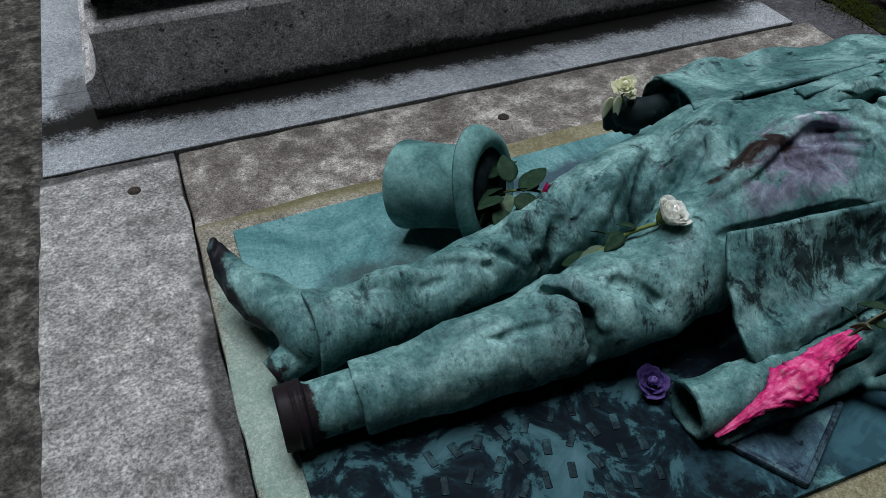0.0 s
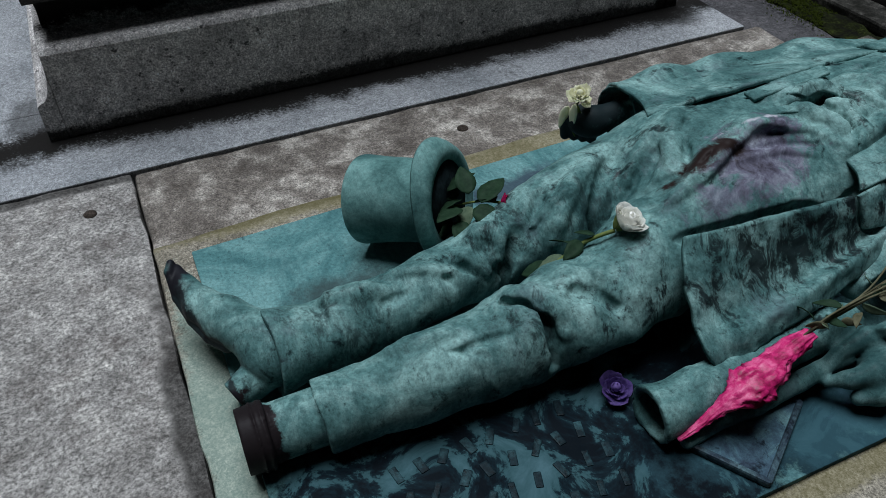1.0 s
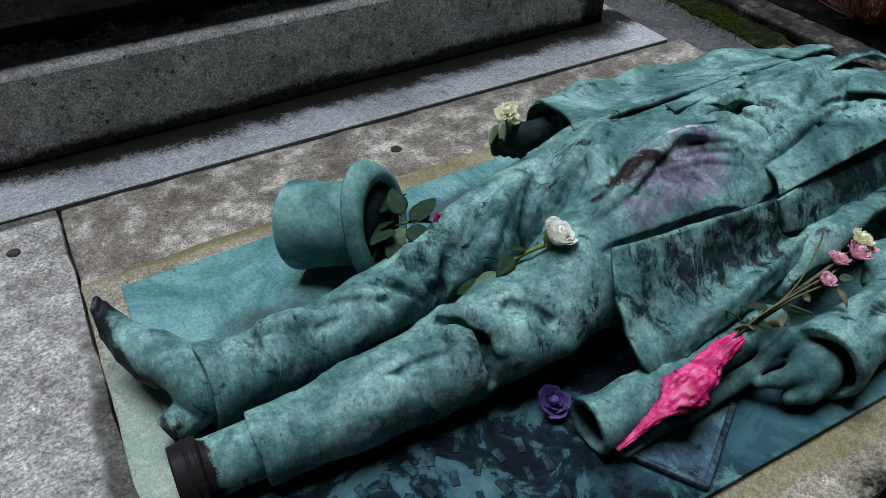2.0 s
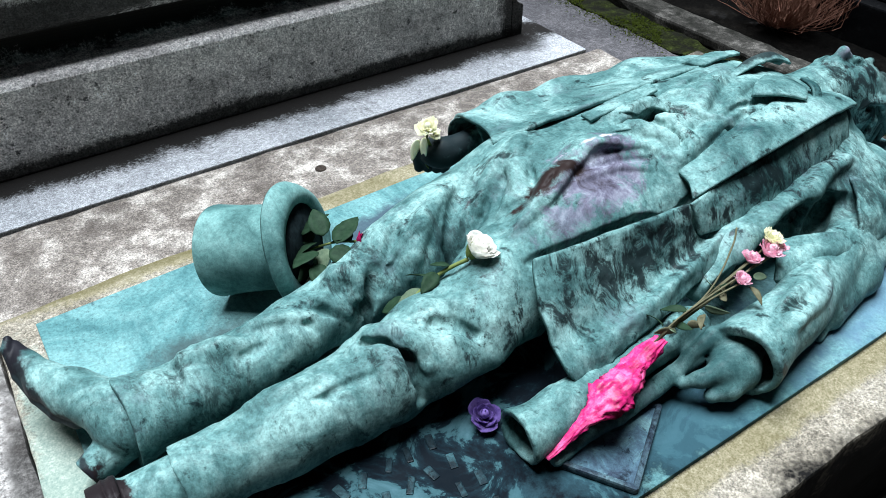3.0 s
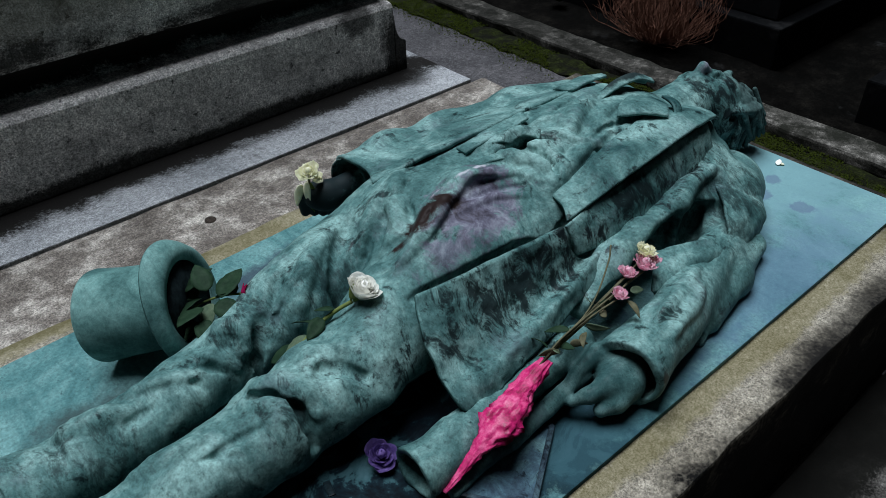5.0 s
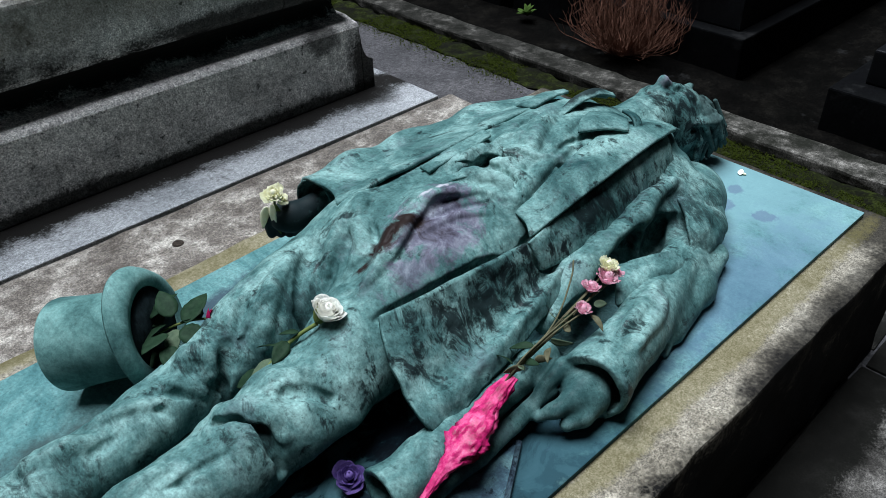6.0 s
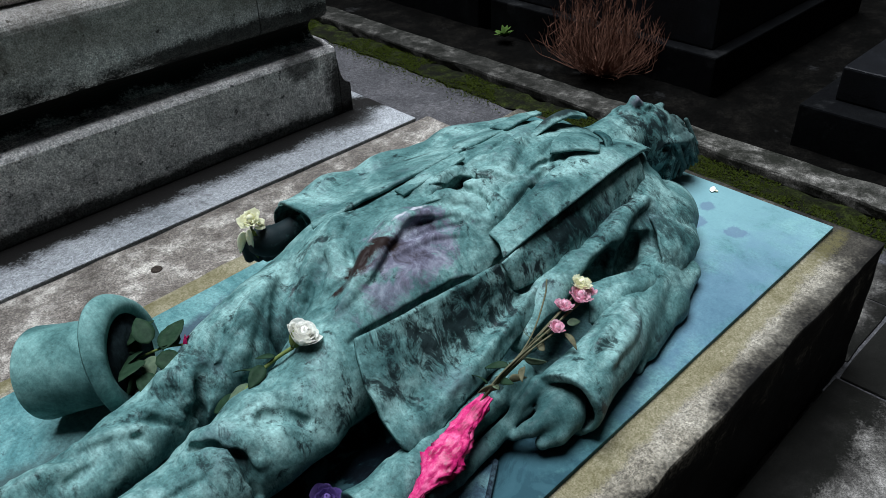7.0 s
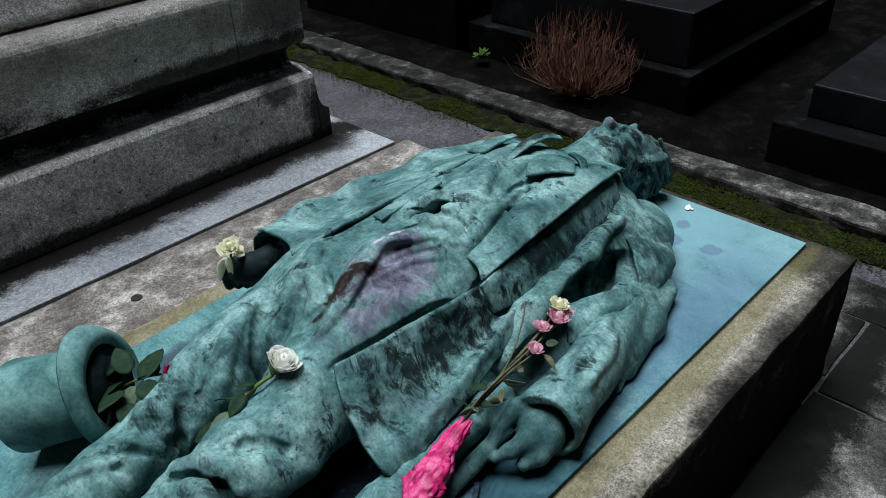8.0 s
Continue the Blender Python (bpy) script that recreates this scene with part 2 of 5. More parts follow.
GRAVEL = stone("gravel_earth", (0.030, 0.027, 0.023), (0.068, 0.062, 0.054), (0.170, 0.157, 0.136), 90, 16, (0.010, 0.009, 0.008), 0.50, 0.62, relief=1.0)
# earth nearly black: shade of unbuilt trees is put into its colour
SHADED_EARTH = stone("earth", (0.0011, 0.0011, 0.0009), (0.0025, 0.0023, 0.0020), (0.0072, 0.0065, 0.0054), 140, 7, rough=0.95, relief=0.9, spec=0.03)
MOSS_SOIL = stone("mossy_soil", (0.006, 0.007, 0.003), (0.012, 0.015, 0.005), (0.032, 0.042, 0.009), 120, 18, (0.006, 0.006, 0.005), 0.46, 0.58, rough=0.95, relief=1.0, spec=0.05)
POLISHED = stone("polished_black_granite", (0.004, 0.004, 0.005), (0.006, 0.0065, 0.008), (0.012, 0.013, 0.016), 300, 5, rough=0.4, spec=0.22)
PATH_EARTH = stone("path_asphalt", (0.044, 0.044, 0.046), (0.068, 0.066, 0.070), (0.104, 0.100, 0.104), 180, 4, rough=0.8, relief=0.6)


def toned(mat, *spots, tone=(0.014, 0.013, 0.012)):
    """Growth, grime or painted shade with ragged edges over places on a stone: (centre, radii, strength)."""
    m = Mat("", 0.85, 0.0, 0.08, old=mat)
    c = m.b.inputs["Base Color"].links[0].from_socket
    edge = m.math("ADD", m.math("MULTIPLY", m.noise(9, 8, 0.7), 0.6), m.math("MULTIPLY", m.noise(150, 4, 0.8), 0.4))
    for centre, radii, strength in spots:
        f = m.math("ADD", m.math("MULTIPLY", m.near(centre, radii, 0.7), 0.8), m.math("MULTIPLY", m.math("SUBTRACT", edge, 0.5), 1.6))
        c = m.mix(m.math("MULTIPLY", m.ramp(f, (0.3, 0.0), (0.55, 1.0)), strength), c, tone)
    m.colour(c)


# side faces: black algae, deepened so their shade is in the colour too
toned(PLINTH, ((1.0, -0.14, 0.15), (3.4, 0.06, 0.33), 1.0), ((1.96, 0.4, 0.15), (0.05, 1.2, 0.33), 1.0), tone=(0.006, 0.006, 0.006))
toned(PLINTH, ((1.93, -0.03, 0.39), (0.16, 0.12, 0.1), 0.8), ((1.55, -0.12, 0.39), (0.5, 0.05, 0.1), 0.7), ((1.95, 0.5, 0.39), (0.05, 0.7, 0.1), 0.8), ((0.2, 0.955, 0.39), (0.5, 0.03, 0.1), 0.6), ((1.4, 1.0, 0.39), (0.7, 0.05, 0.1), 0.6))
toned(PLINTH, ((-0.03, 0.40, 0.39), (0.05, 0.42, 0.1), 0.5), tone=(0.24, 0.38, 0.33))
toned(PLINTH, ((1.2, -0.02, 0.39), (0.7, 0.03, 0.1), 0.5), ((0.6, 0.94, 0.39), (0.8, 0.04, 0.1), 0.5), tone=(0.16, 0.14, 0.05))
# tomb-foot grime; past the left end, the tomb's shade put into the colour
toned(SLATE, ((0.7, 1.475, 0.366), (1.5, 0.095, 0.1), 1.0), ((1.55, 1.45, 0.366), (0.12, 0.10, 0.1), 0.7), ((-0.27, 1.60, 0.366), (0.06, 0.13, 0.1), 0.6))
# Neck band: grime plus moulding shadow put into colour; foot: thin dark line.
toned(TOMB, ((0.7, 1.58, 0.655), (1.8, 0.085, 0.060), 1.0), ((0.1, 1.50, 0.705), (0.6, 0.06, 0.06), 0.9), ((1.25, 1.50, 0.70), (0.45, 0.06, 0.04), 0.9), ((1.47, 1.49, 0.80), (0.10, 0.06, 0.10), 0.7), ((1.60, 1.47, 0.44), (0.09, 0.06, 0.15), 0.9), ((0.7, 1.47, 0.365), (1.8, 0.05, 0.035), 0.9), ((1.42, 1.475, 0.57), (0.06, 0.05, 0.06), 0.8))
toned(TOMB, ((0.9, 1.50, 0.86), (0.9, 0.12, 0.10), 0.4), tone=(0.20, 0.17, 0.12))
# kerb's uneven light put into colour: shaded stretches darkened, lit one left pale
toned(KERB, ((2.95, 2.6, 0.06), (0.6, 1.7, 0.3), 0.6), ((3.05, 0.5, 0.06), (0.12, 3.0, 0.2), 0.7), ((2.95, -1.0, 0.06), (0.6, 0.9, 0.3), 0.8), tone=(0.006, 0.006, 0.005))
# grime along the plinth's foot, with contact shade put into the same colour
toned(PAVING, ((1.0, -0.16, 0.0), (2.2, 0.11, 0.2), 0.95), ((1.97, 0.1, 0.0), (0.06, 0.4, 0.2), 0.6), tone=(0.006, 0.006, 0.005))
toned(SLAB, ((-0.080, 0.42, 0.36), (0.030, 0.40, 0.1), 0.75), ((-0.2, 1.25, 0.36), (0.3, 0.02, 0.1), 0.7))


# ---- mesh helpers ----
def mesh_of(bm, name):
    me = bpy.data.meshes.new(name)
    bm.to_mesh(me)
    bm.free()
    return me


def part(name, bm, material, parent=None, label="", smooth=False):
    """Links a bmesh as one mesh object, under parent if one is given."""
    ob = new(name, mesh_of(bm, name) if isinstance(bm, bmesh.types.BMesh) else bm)
    if not ob.data.materials:
        ob.data.materials.append(material)
    if smooth:
        ob.data.shade_smooth()
    if parent:
        ob.parent = parent
    return tagged(ob, label)


def thing(name, label, category, at=(0, 0, 0), group=""):
    ob = new(name)
    ob.location = at
    ob.empty_display_size = 0.05
    return tagged(ob, label, category, group)


def box(lo, hi, bevel=0.006, rough=0.0, cuts=0, seed=0):
    """A box from corner to corner with bevelled and, if asked, worn edges."""
    bm = bmesh.new()
    bmesh.ops.create_cube(bm, size=1)
    for v in bm.verts:
        v.co = Vector([l + (c + 0.5) * (h - l) for c, l, h in zip(v.co, lo, hi)])
    if bevel:
        bmesh.ops.bevel(bm, geom=bm.edges[:], offset=bevel, segments=2, profile=0.6, affect="EDGES")
    if cuts:
        for axis in range(3):
            n = int((hi[axis] - lo[axis]) / cuts)
            for i in range(1, n + 1):
                p = [0, 0, 0]
                p[axis] = lo[axis] + (hi[axis] - lo[axis]) * i / (n + 1)
                d = [0, 0, 0]
                d[axis] = 1
                bmesh.ops.bisect_plane(bm, geom=bm.verts[:] + bm.edges[:] + bm.faces[:], plane_co=p, plane_no=d)
    if rough:
        for v in bm.verts:
            q = v.co * 14 + Vector((seed * 7.3, 0, 0))
            v.co += rough * Vector((noise.noise(q), noise.noise(q + Vector((5, 5, 5))), 0.4 * noise.noise(q + Vector((9, 1, 3)))))
    return bm


def prism(profile, x0, x1):
    """A profile of (y, z) pairs drawn out along x."""
    bm = bmesh.new()
    a = [bm.verts.new((x0, y, z)) for y, z in profile]
    b = [bm.verts.new((x1, y, z)) for y, z in profile]
    n = len(profile)
    for i in range(n):
        bm.faces.new((a[i], a[(i + 1) % n], b[(i + 1) % n], b[i]))
    bm.faces.new(a[::-1])
    bm.faces.new(b)
    bmesh.ops.recalc_face_normals(bm, faces=bm.faces[:])
    return bm


TOP = 0.40  # top of the bronze plate
STONE = 0.395 - 0.007  # top of the plinth
LOW = 0.36  # top of the surrounding slabs

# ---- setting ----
tagged(part("ground", box((-30, -30, -0.3), (40, 40, 0.0), 0), SHADED_EARTH), "trodden earth between the graves, shade put into its colour", "ground", kind="structure")
tagged(part("path", box((1.80, -0.9, 0.0), (2.66, 12, 0.004), 0), PATH_EARTH), "dark grey worn path behind the grave", "path", kind="structure")

def skewed(bm, far, slope, side=1.0):
    """Turns the far side of a block a little, by slope along x."""
    for v in bm.verts:
        if v.co.y > far - 0.03:
            v.co.y += slope * max(v.co.x, 0.0) * side
    return bm


def skewed_near(bm, slope):
    ys = min(v.co.y for v in bm.verts)
    for v in bm.verts:
        if v.co.y < ys + 0.03:
            v.co.y += slope * max(v.co.x, 0.0)
    return bm


def disc(r, depth, seg=20, dome=0.0):
    bm = bmesh.new()
    rings = [[bm.verts.new((q * math.cos(2 * math.pi * i / seg), q * math.sin(2 * math.pi * i / seg), z)) for i in range(seg)] for q, z in ((r, -depth), (r, -0.001), (r * 0.85, 0.001), (r * 0.5, 0.001 + dome))]
    for p, q in zip(rings, rings[1:]):
        for i in range(seg):
            bm.faces.new((p[i], p[(i + 1) % seg], q[(i + 1) % seg], q[i]))
    bm.faces.new(rings[-1])
    return bm


tagged(part("plinth", skewed(box((-0.070, -0.112, 0), (1.938, 0.938, STONE), 0.007, 0.006, 0.034), 0.938, 0.048), PLINTH), "grey stone plinth with black stains and painted shade on its side, and worn lichen-spotted edges", "plinth", kind="structure")
tagged(part("side_ground", box((-1.6, -3, 0), (-0.372, 3.4, 0.006), 0), GRAVEL), "trodden gravelly earth beside the grave", "ground", kind="structure")
foot_slab = tagged(part("foot_slab", box((-0.37, -0.5, 0), (-0.073, 1.262, LOW), 0.008, 0.009, 0.06, 1), SLAB), "pale granular stone slab at the foot of the grave", "slab", kind="structure")
side_slab = tagged(part("side_slab", skewed_near(box((-0.068, 0.944, 0), (1.745, 1.262, LOW - 0.003), 0.01, 0.006, 0.07, 2), 0.048), STRIP), "brown stone slab with stains along the grave", "slab", kind="structure")
RUST = stone("rusted_iron", (0.02, 0.015, 0.012), (0.045, 0.035, 0.028), (0.08, 0.06, 0.05), 300, 40, rough=0.8)
for x, y, top, host in ((-0.174, 1.14, LOW, foot_slab), (0.697, 1.116, LOW - 0.003, side_slab), (1.526, 1.103, LOW - 0.003, side_slab)):
    plug = part("iron_plug", disc(0.014, 0.006, dome=0.001), RUST, host, "dark rusted iron plug")
    plug.location = (x, y, top + 0.003)

plate = tagged(part("bronze_plate", skewed(box((0, 0, STONE), (1.9, 0.876, TOP), 0.002), 0.876, 0.036), PLATE.m), "flat green bronze plate with dark stains and lettering", "plate")
LETTER = patina("letter_bronze", (0.030, 0.075, 0.085), (0.009, 0.022, 0.028), (0.004, 0.009, 0.012), (0.003, 0.006, 0.008), 0.5, 0.6, 20, 0.45).m
lr = random.Random(11)
for x0, y0, n in ((0.175, 0.246, 8), (0.185, 0.198, 8), (0.205, 0.150, 8), (0.240, 0.100, 7)):
    for i in range(n):
        w, h = lr.uniform(0.010, 0.015), lr.uniform(0.026, 0.032)
        bar = part("letter_bar", box((-w / 2, -h / 2, -0.003), (w / 2, h / 2, 0.0022), 0.0022), LETTER, plate)
        bar.location = (x0 + i * 0.040 + lr.uniform(-0.004, 0.004), y0 + 0.001 * i, TOP)
        bar.rotation_euler = (0, 0, radians(-14 + lr.choice((-22, 0, 0, 24)) + lr.uniform(-4, 4)))

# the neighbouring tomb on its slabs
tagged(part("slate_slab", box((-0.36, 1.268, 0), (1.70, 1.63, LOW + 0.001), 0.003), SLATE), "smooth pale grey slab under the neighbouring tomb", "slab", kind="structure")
tagged(part("slate_slab", box((-0.36, 1.632, 0), (1.70, 3.2, LOW + 0.0005), 0.003), SLATE), "smooth pale grey slab under the neighbouring tomb", "slab", kind="structure")
tomb = thing("tomb", "weathered grey granite tomb with stepped mouldings and black grime", "tomb", (0.7, 1.49, LOW + 0.001))


def on(parent, ob):
    ob.matrix_parent_inverse = Matrix.Translation(-parent.location)
    return ob


def soften(bm, width=0.006):
    bmesh.ops.bevel(bm, geom=[e for e in bm.edges if len(e.link_faces) == 2 and e.calc_face_angle(0) > 0.6], offset=width, segments=2, profile=0.5, affect="EDGES")
    return bm


T0 = LOW + 0.001
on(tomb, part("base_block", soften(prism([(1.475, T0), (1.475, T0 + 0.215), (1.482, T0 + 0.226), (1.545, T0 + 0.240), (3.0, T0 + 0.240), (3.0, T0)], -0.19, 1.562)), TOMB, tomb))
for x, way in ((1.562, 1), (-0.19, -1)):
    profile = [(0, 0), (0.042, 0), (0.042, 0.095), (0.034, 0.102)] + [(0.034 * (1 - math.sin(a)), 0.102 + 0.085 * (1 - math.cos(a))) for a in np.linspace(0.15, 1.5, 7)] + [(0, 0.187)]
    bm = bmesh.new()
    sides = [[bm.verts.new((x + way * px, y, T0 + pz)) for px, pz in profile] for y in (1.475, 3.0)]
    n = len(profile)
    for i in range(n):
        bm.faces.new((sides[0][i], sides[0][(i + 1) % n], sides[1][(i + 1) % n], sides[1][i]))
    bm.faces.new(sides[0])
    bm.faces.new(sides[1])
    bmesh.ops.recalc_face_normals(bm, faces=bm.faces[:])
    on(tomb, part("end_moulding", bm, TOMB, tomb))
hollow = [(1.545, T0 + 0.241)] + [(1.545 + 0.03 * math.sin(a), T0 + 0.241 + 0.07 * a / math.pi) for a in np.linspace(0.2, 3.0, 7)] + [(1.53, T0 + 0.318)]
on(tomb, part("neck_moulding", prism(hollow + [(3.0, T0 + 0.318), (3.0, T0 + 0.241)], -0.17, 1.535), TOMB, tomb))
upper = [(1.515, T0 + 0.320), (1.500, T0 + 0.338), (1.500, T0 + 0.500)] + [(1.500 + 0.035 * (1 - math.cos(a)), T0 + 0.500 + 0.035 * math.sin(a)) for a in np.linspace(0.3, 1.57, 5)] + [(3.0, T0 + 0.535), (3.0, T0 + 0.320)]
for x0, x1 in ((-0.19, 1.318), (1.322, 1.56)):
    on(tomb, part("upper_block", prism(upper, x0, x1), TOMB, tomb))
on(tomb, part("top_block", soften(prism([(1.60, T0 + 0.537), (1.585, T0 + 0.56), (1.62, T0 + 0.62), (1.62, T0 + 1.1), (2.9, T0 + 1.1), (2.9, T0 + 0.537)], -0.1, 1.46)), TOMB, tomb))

# kerb, moss and graves behind the path
tagged(part("kerb", box((2.70, -3, 0), (2.85, 6, 0.05), 0.012, 0.014, 0.08, 3), KERB), "old stone kerb with moss along the path", "kerb", kind="structure")
tagged(part("verge", box((2.855, -3, 0), (3.20, 6, 0.030), 0.01, 0.016, 0.06, 4), SHADED_EARTH), "littered earth behind the kerb, shade put into its colour", "verge", kind="structure")
tagged(part("moss_bed", box((2.55, -3, 0), (2.698, 6, 0.014), 0.008, 0.030, 0.04, 7), MOSS_SOIL), "dark mossy soil along the foot of the kerb", "soil", kind="structure")


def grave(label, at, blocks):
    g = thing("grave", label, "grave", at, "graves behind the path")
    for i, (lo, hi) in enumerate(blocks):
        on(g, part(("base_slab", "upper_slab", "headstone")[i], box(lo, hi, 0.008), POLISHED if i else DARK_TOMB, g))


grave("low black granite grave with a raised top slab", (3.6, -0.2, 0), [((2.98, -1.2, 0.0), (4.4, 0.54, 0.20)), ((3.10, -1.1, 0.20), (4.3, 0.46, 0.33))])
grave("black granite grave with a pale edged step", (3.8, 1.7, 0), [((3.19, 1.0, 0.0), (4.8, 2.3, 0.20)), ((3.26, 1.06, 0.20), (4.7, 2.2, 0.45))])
grave("black stone grave with deep shade put into its colour", (3.6, 3.0, 0), [((3.18, 2.38, 0.0), (4.6, 3.7, 0.62))])

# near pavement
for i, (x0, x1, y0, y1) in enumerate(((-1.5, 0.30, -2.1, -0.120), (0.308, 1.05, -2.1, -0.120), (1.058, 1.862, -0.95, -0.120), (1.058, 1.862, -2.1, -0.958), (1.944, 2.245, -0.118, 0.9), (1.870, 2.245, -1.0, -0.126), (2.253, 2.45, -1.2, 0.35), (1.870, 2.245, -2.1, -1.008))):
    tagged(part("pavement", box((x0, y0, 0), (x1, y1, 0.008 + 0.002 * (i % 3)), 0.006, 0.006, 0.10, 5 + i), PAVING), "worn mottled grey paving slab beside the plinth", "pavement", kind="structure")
# unseen plain walls, added to keep low sky light off the grave
tagged(part("sky_block_south", box((-7, -3.2, 0), (9, -3.0, 2.3), 0), SHADED_EARTH), "unseen plain dark wall added to block low sky light", "wall", kind="structure")
tagged(part("sky_block_east", box((7.2, -3.0, 0), (7.4, 9, 3.4), 0), SHADED_EARTH), "unseen plain dark wall added to block low sky light", "wall", kind="structure")


# ---- the statue ----
class Solid:
    """A signed distance field on a grid, to be shaped with rounded forms and turned into one mesh."""

    def __init__(self, lo, hi, h):
        self.lo, self.h = np.array(lo, np.float32), h
        self.n = np.ceil((np.array(hi) - np.array(lo)) / h).astype(int) + 1
        self.f = np.full(self.n, 0.2, np.float32)

    def window(self, lo, hi, pad):
        a = np.clip(np.floor((np.array(lo) - pad - self.lo) / self.h).astype(int), 0, self.n - 1)
        b = np.clip(np.ceil((np.array(hi) + pad - self.lo) / self.h).astype(int) + 1, 1, self.n)
        ax = [self.lo[i] + self.h * np.arange(a[i], b[i], dtype=np.float32) for i in range(3)]
        return tuple(slice(p, q) for p, q in zip(a, b)), np.meshgrid(*ax, indexing="ij")

    def join(self, where, d, k, cut=False):
        g = self.f[where]
        if cut:
            d, g = -d, g
            t = np.clip(0.5 - 0.5 * (g - d) / k, 0, 1)
            self.f[where] = np.maximum(g, d) if k < 1e-5 else g * (1 - t) + d * t + k * t * (1 - t)
        else:
            t = np.clip(0.5 + 0.5 * (g - d) / k, 0, 1)
            self.f[where] = g * (1 - t) + d * t - k * t * (1 - t)

    def cone(self, a, b, ra, rb, k=0.02, cut=False, squash=1.0):
        """A tapered capsule; squash flattens it upright."""
        a, b = np.array(a, float), np.array(b, float)
        m = max(ra, rb)
        w, (X, Y, Z) = self.window(np.minimum(a, b) - m, np.maximum(a, b) + m, k + 0.03)
        d = b - a
        px, py, pz = X - a[0], Y - a[1], Z - a[2]
        t = np.clip((px * d[0] + py * d[1] + pz * d[2]) / max(d @ d, 1e-9), 0, 1)
        q = np.sqrt((px - t * d[0]) ** 2 + (py - t * d[1]) ** 2 + ((pz - t * d[2]) / squash) ** 2)
        self.join(w, (q - (ra + (rb - ra) * t)) * min(1, squash), k, cut)

    def pipe(self, a, b, ra, rb, k=0.004, cut=False):
        """A tapered cylinder with flat ends."""
        a, b = np.array(a, float), np.array(b, float)
        m = max(ra, rb)
        w, (X, Y, Z) = self.window(np.minimum(a, b) - m, np.maximum(a, b) + m, k + 0.02)
        d = b - a
        n = math.sqrt(d @ d)
        px, py, pz = X - a[0], Y - a[1], Z - a[2]
        t = (px * d[0] + py * d[1] + pz * d[2]) / n
        q = np.sqrt(np.maximum(px * px + py * py + pz * pz - t * t, 0))
        self.join(w, np.maximum(q - (ra + (rb - ra) * np.clip(t / n, 0, 1)), np.maximum(-t, t - n)), k, cut)

    def limb(self, rows, k=0.02, cut=False, squash=1.0):
        for (p, ra), (q, rb) in zip(rows, rows[1:]):
            self.cone(p, q, ra, rb, k, cut, squash)

    def egg(self, c, r, k=0.03, turn=0.0, tip=0.0, cut=False):
        """An ellipsoid turned about z and then tipped about y (degrees)."""
        w, (X, Y, Z) = self.window(np.array(c) - max(r), np.array(c) + max(r), k + 0.02)
        m = (Matrix.Rotation(radians(turn), 3, "Z") @ Matrix.Rotation(radians(tip), 3, "Y")).transposed()
        P = [X - c[0], Y - c[1], Z - c[2]]
        Q = [sum(m[i][j] * P[j] for j in range(3)) / r[i] for i in range(3)]
        k0 = np.sqrt(Q[0] ** 2 + Q[1] ** 2 + Q[2] ** 2) + 1e-6
        k1 = np.sqrt(sum((Q[i] / r[i]) ** 2 for i in range(3))) + 1e-6
        self.join(w, k0 * (k0 - 1) / k1, k, cut)

    def height(self, x, y):
        """The top of the form over a place."""
        i, j = (int(round((v - l) / self.h)) for v, l in zip((x, y), self.lo))
        col = self.f[min(max(i, 0), self.n[0] - 1), min(max(j, 0), self.n[1] - 1)]
        inside = np.nonzero(col < 0)[0]
        if not len(inside):
            return TOP
        t = inside[-1]
        step = col[t] / (col[t] - col[t + 1]) if t + 1 < len(col) else 0
        return float(self.lo[2] + self.h * (t + step))

    def fold(self, pts, r=0.012, k=0.02, sink=0.4, cut=False):
        """A ridge, or a groove, laid along the top of the form through (x, y) places; it fades at its ends."""
        n = max(2, int(sum(math.dist(p, q) for p, q in zip(pts, pts[1:])) / 0.02))
        cum = np.r_[0, np.cumsum([math.dist(p, q) for p, q in zip(pts, pts[1:])])]
        s = np.linspace(0, cum[-1], n + 1)
        xs, ys = np.interp(s, cum, [p[0] for p in pts]), np.interp(s, cum, [p[1] for p in pts])
        zs = [self.height(x, y) for x, y in zip(xs, ys)]
        rr = [r * (0.35 + 0.65 * math.sin(math.pi * i / n) ** 0.6) for i in range(n + 1)]
        off = [(1 if cut else -1) * sink * v for v in rr]
        self.limb([((x, y, z + o), v) for x, y, z, o, v in zip(xs, ys, zs, off, rr)], k, cut)

    def mesh(self):
        """Surface nets: vertices, quads."""
        f, n = self.f, self.n
        s = f < 0
        c = np.zeros(n - 1, np.int32)
        for dx in (0, 1):
            for dy in (0, 1):
                for dz in (0, 1):
                    c += s[dx:n[0] - 1 + dx, dy:n[1] - 1 + dy, dz:n[2] - 1 + dz]
        on_edge = (c > 0) & (c < 8)
        idx = np.full(n - 1, -1, np.int64)
        cells = np.argwhere(on_edge)
        idx[on_edge] = np.arange(len(cells))
        total, count = np.zeros((len(cells), 3)), np.zeros(len(cells))
        corners = [(0, 0, 0), (1, 0, 0), (0, 1, 0), (1, 1, 0), (0, 0, 1), (1, 0, 1), (0, 1, 1), (1, 1, 1)]
        for a in range(8):
            for b in range(a + 1, 8):
                if sum(abs(p - q) for p, q in zip(corners[a], corners[b])) != 1:
                    continue
                pa, pb = cells + corners[a], cells + corners[b]
                fa, fb = f[tuple(pa.T)], f[tuple(pb.T)]
                hit = (fa < 0) != (fb < 0)
                t = np.where(hit, fa / np.where(hit, fa - fb, 1), 0)[:, None]
                total += np.where(hit[:, None], np.array(corners[a]) + t * (np.array(corners[b]) - np.array(corners[a])), 0)
                count += hit
        verts = self.lo + self.h * (cells + total / count[:, None])
        quads = []
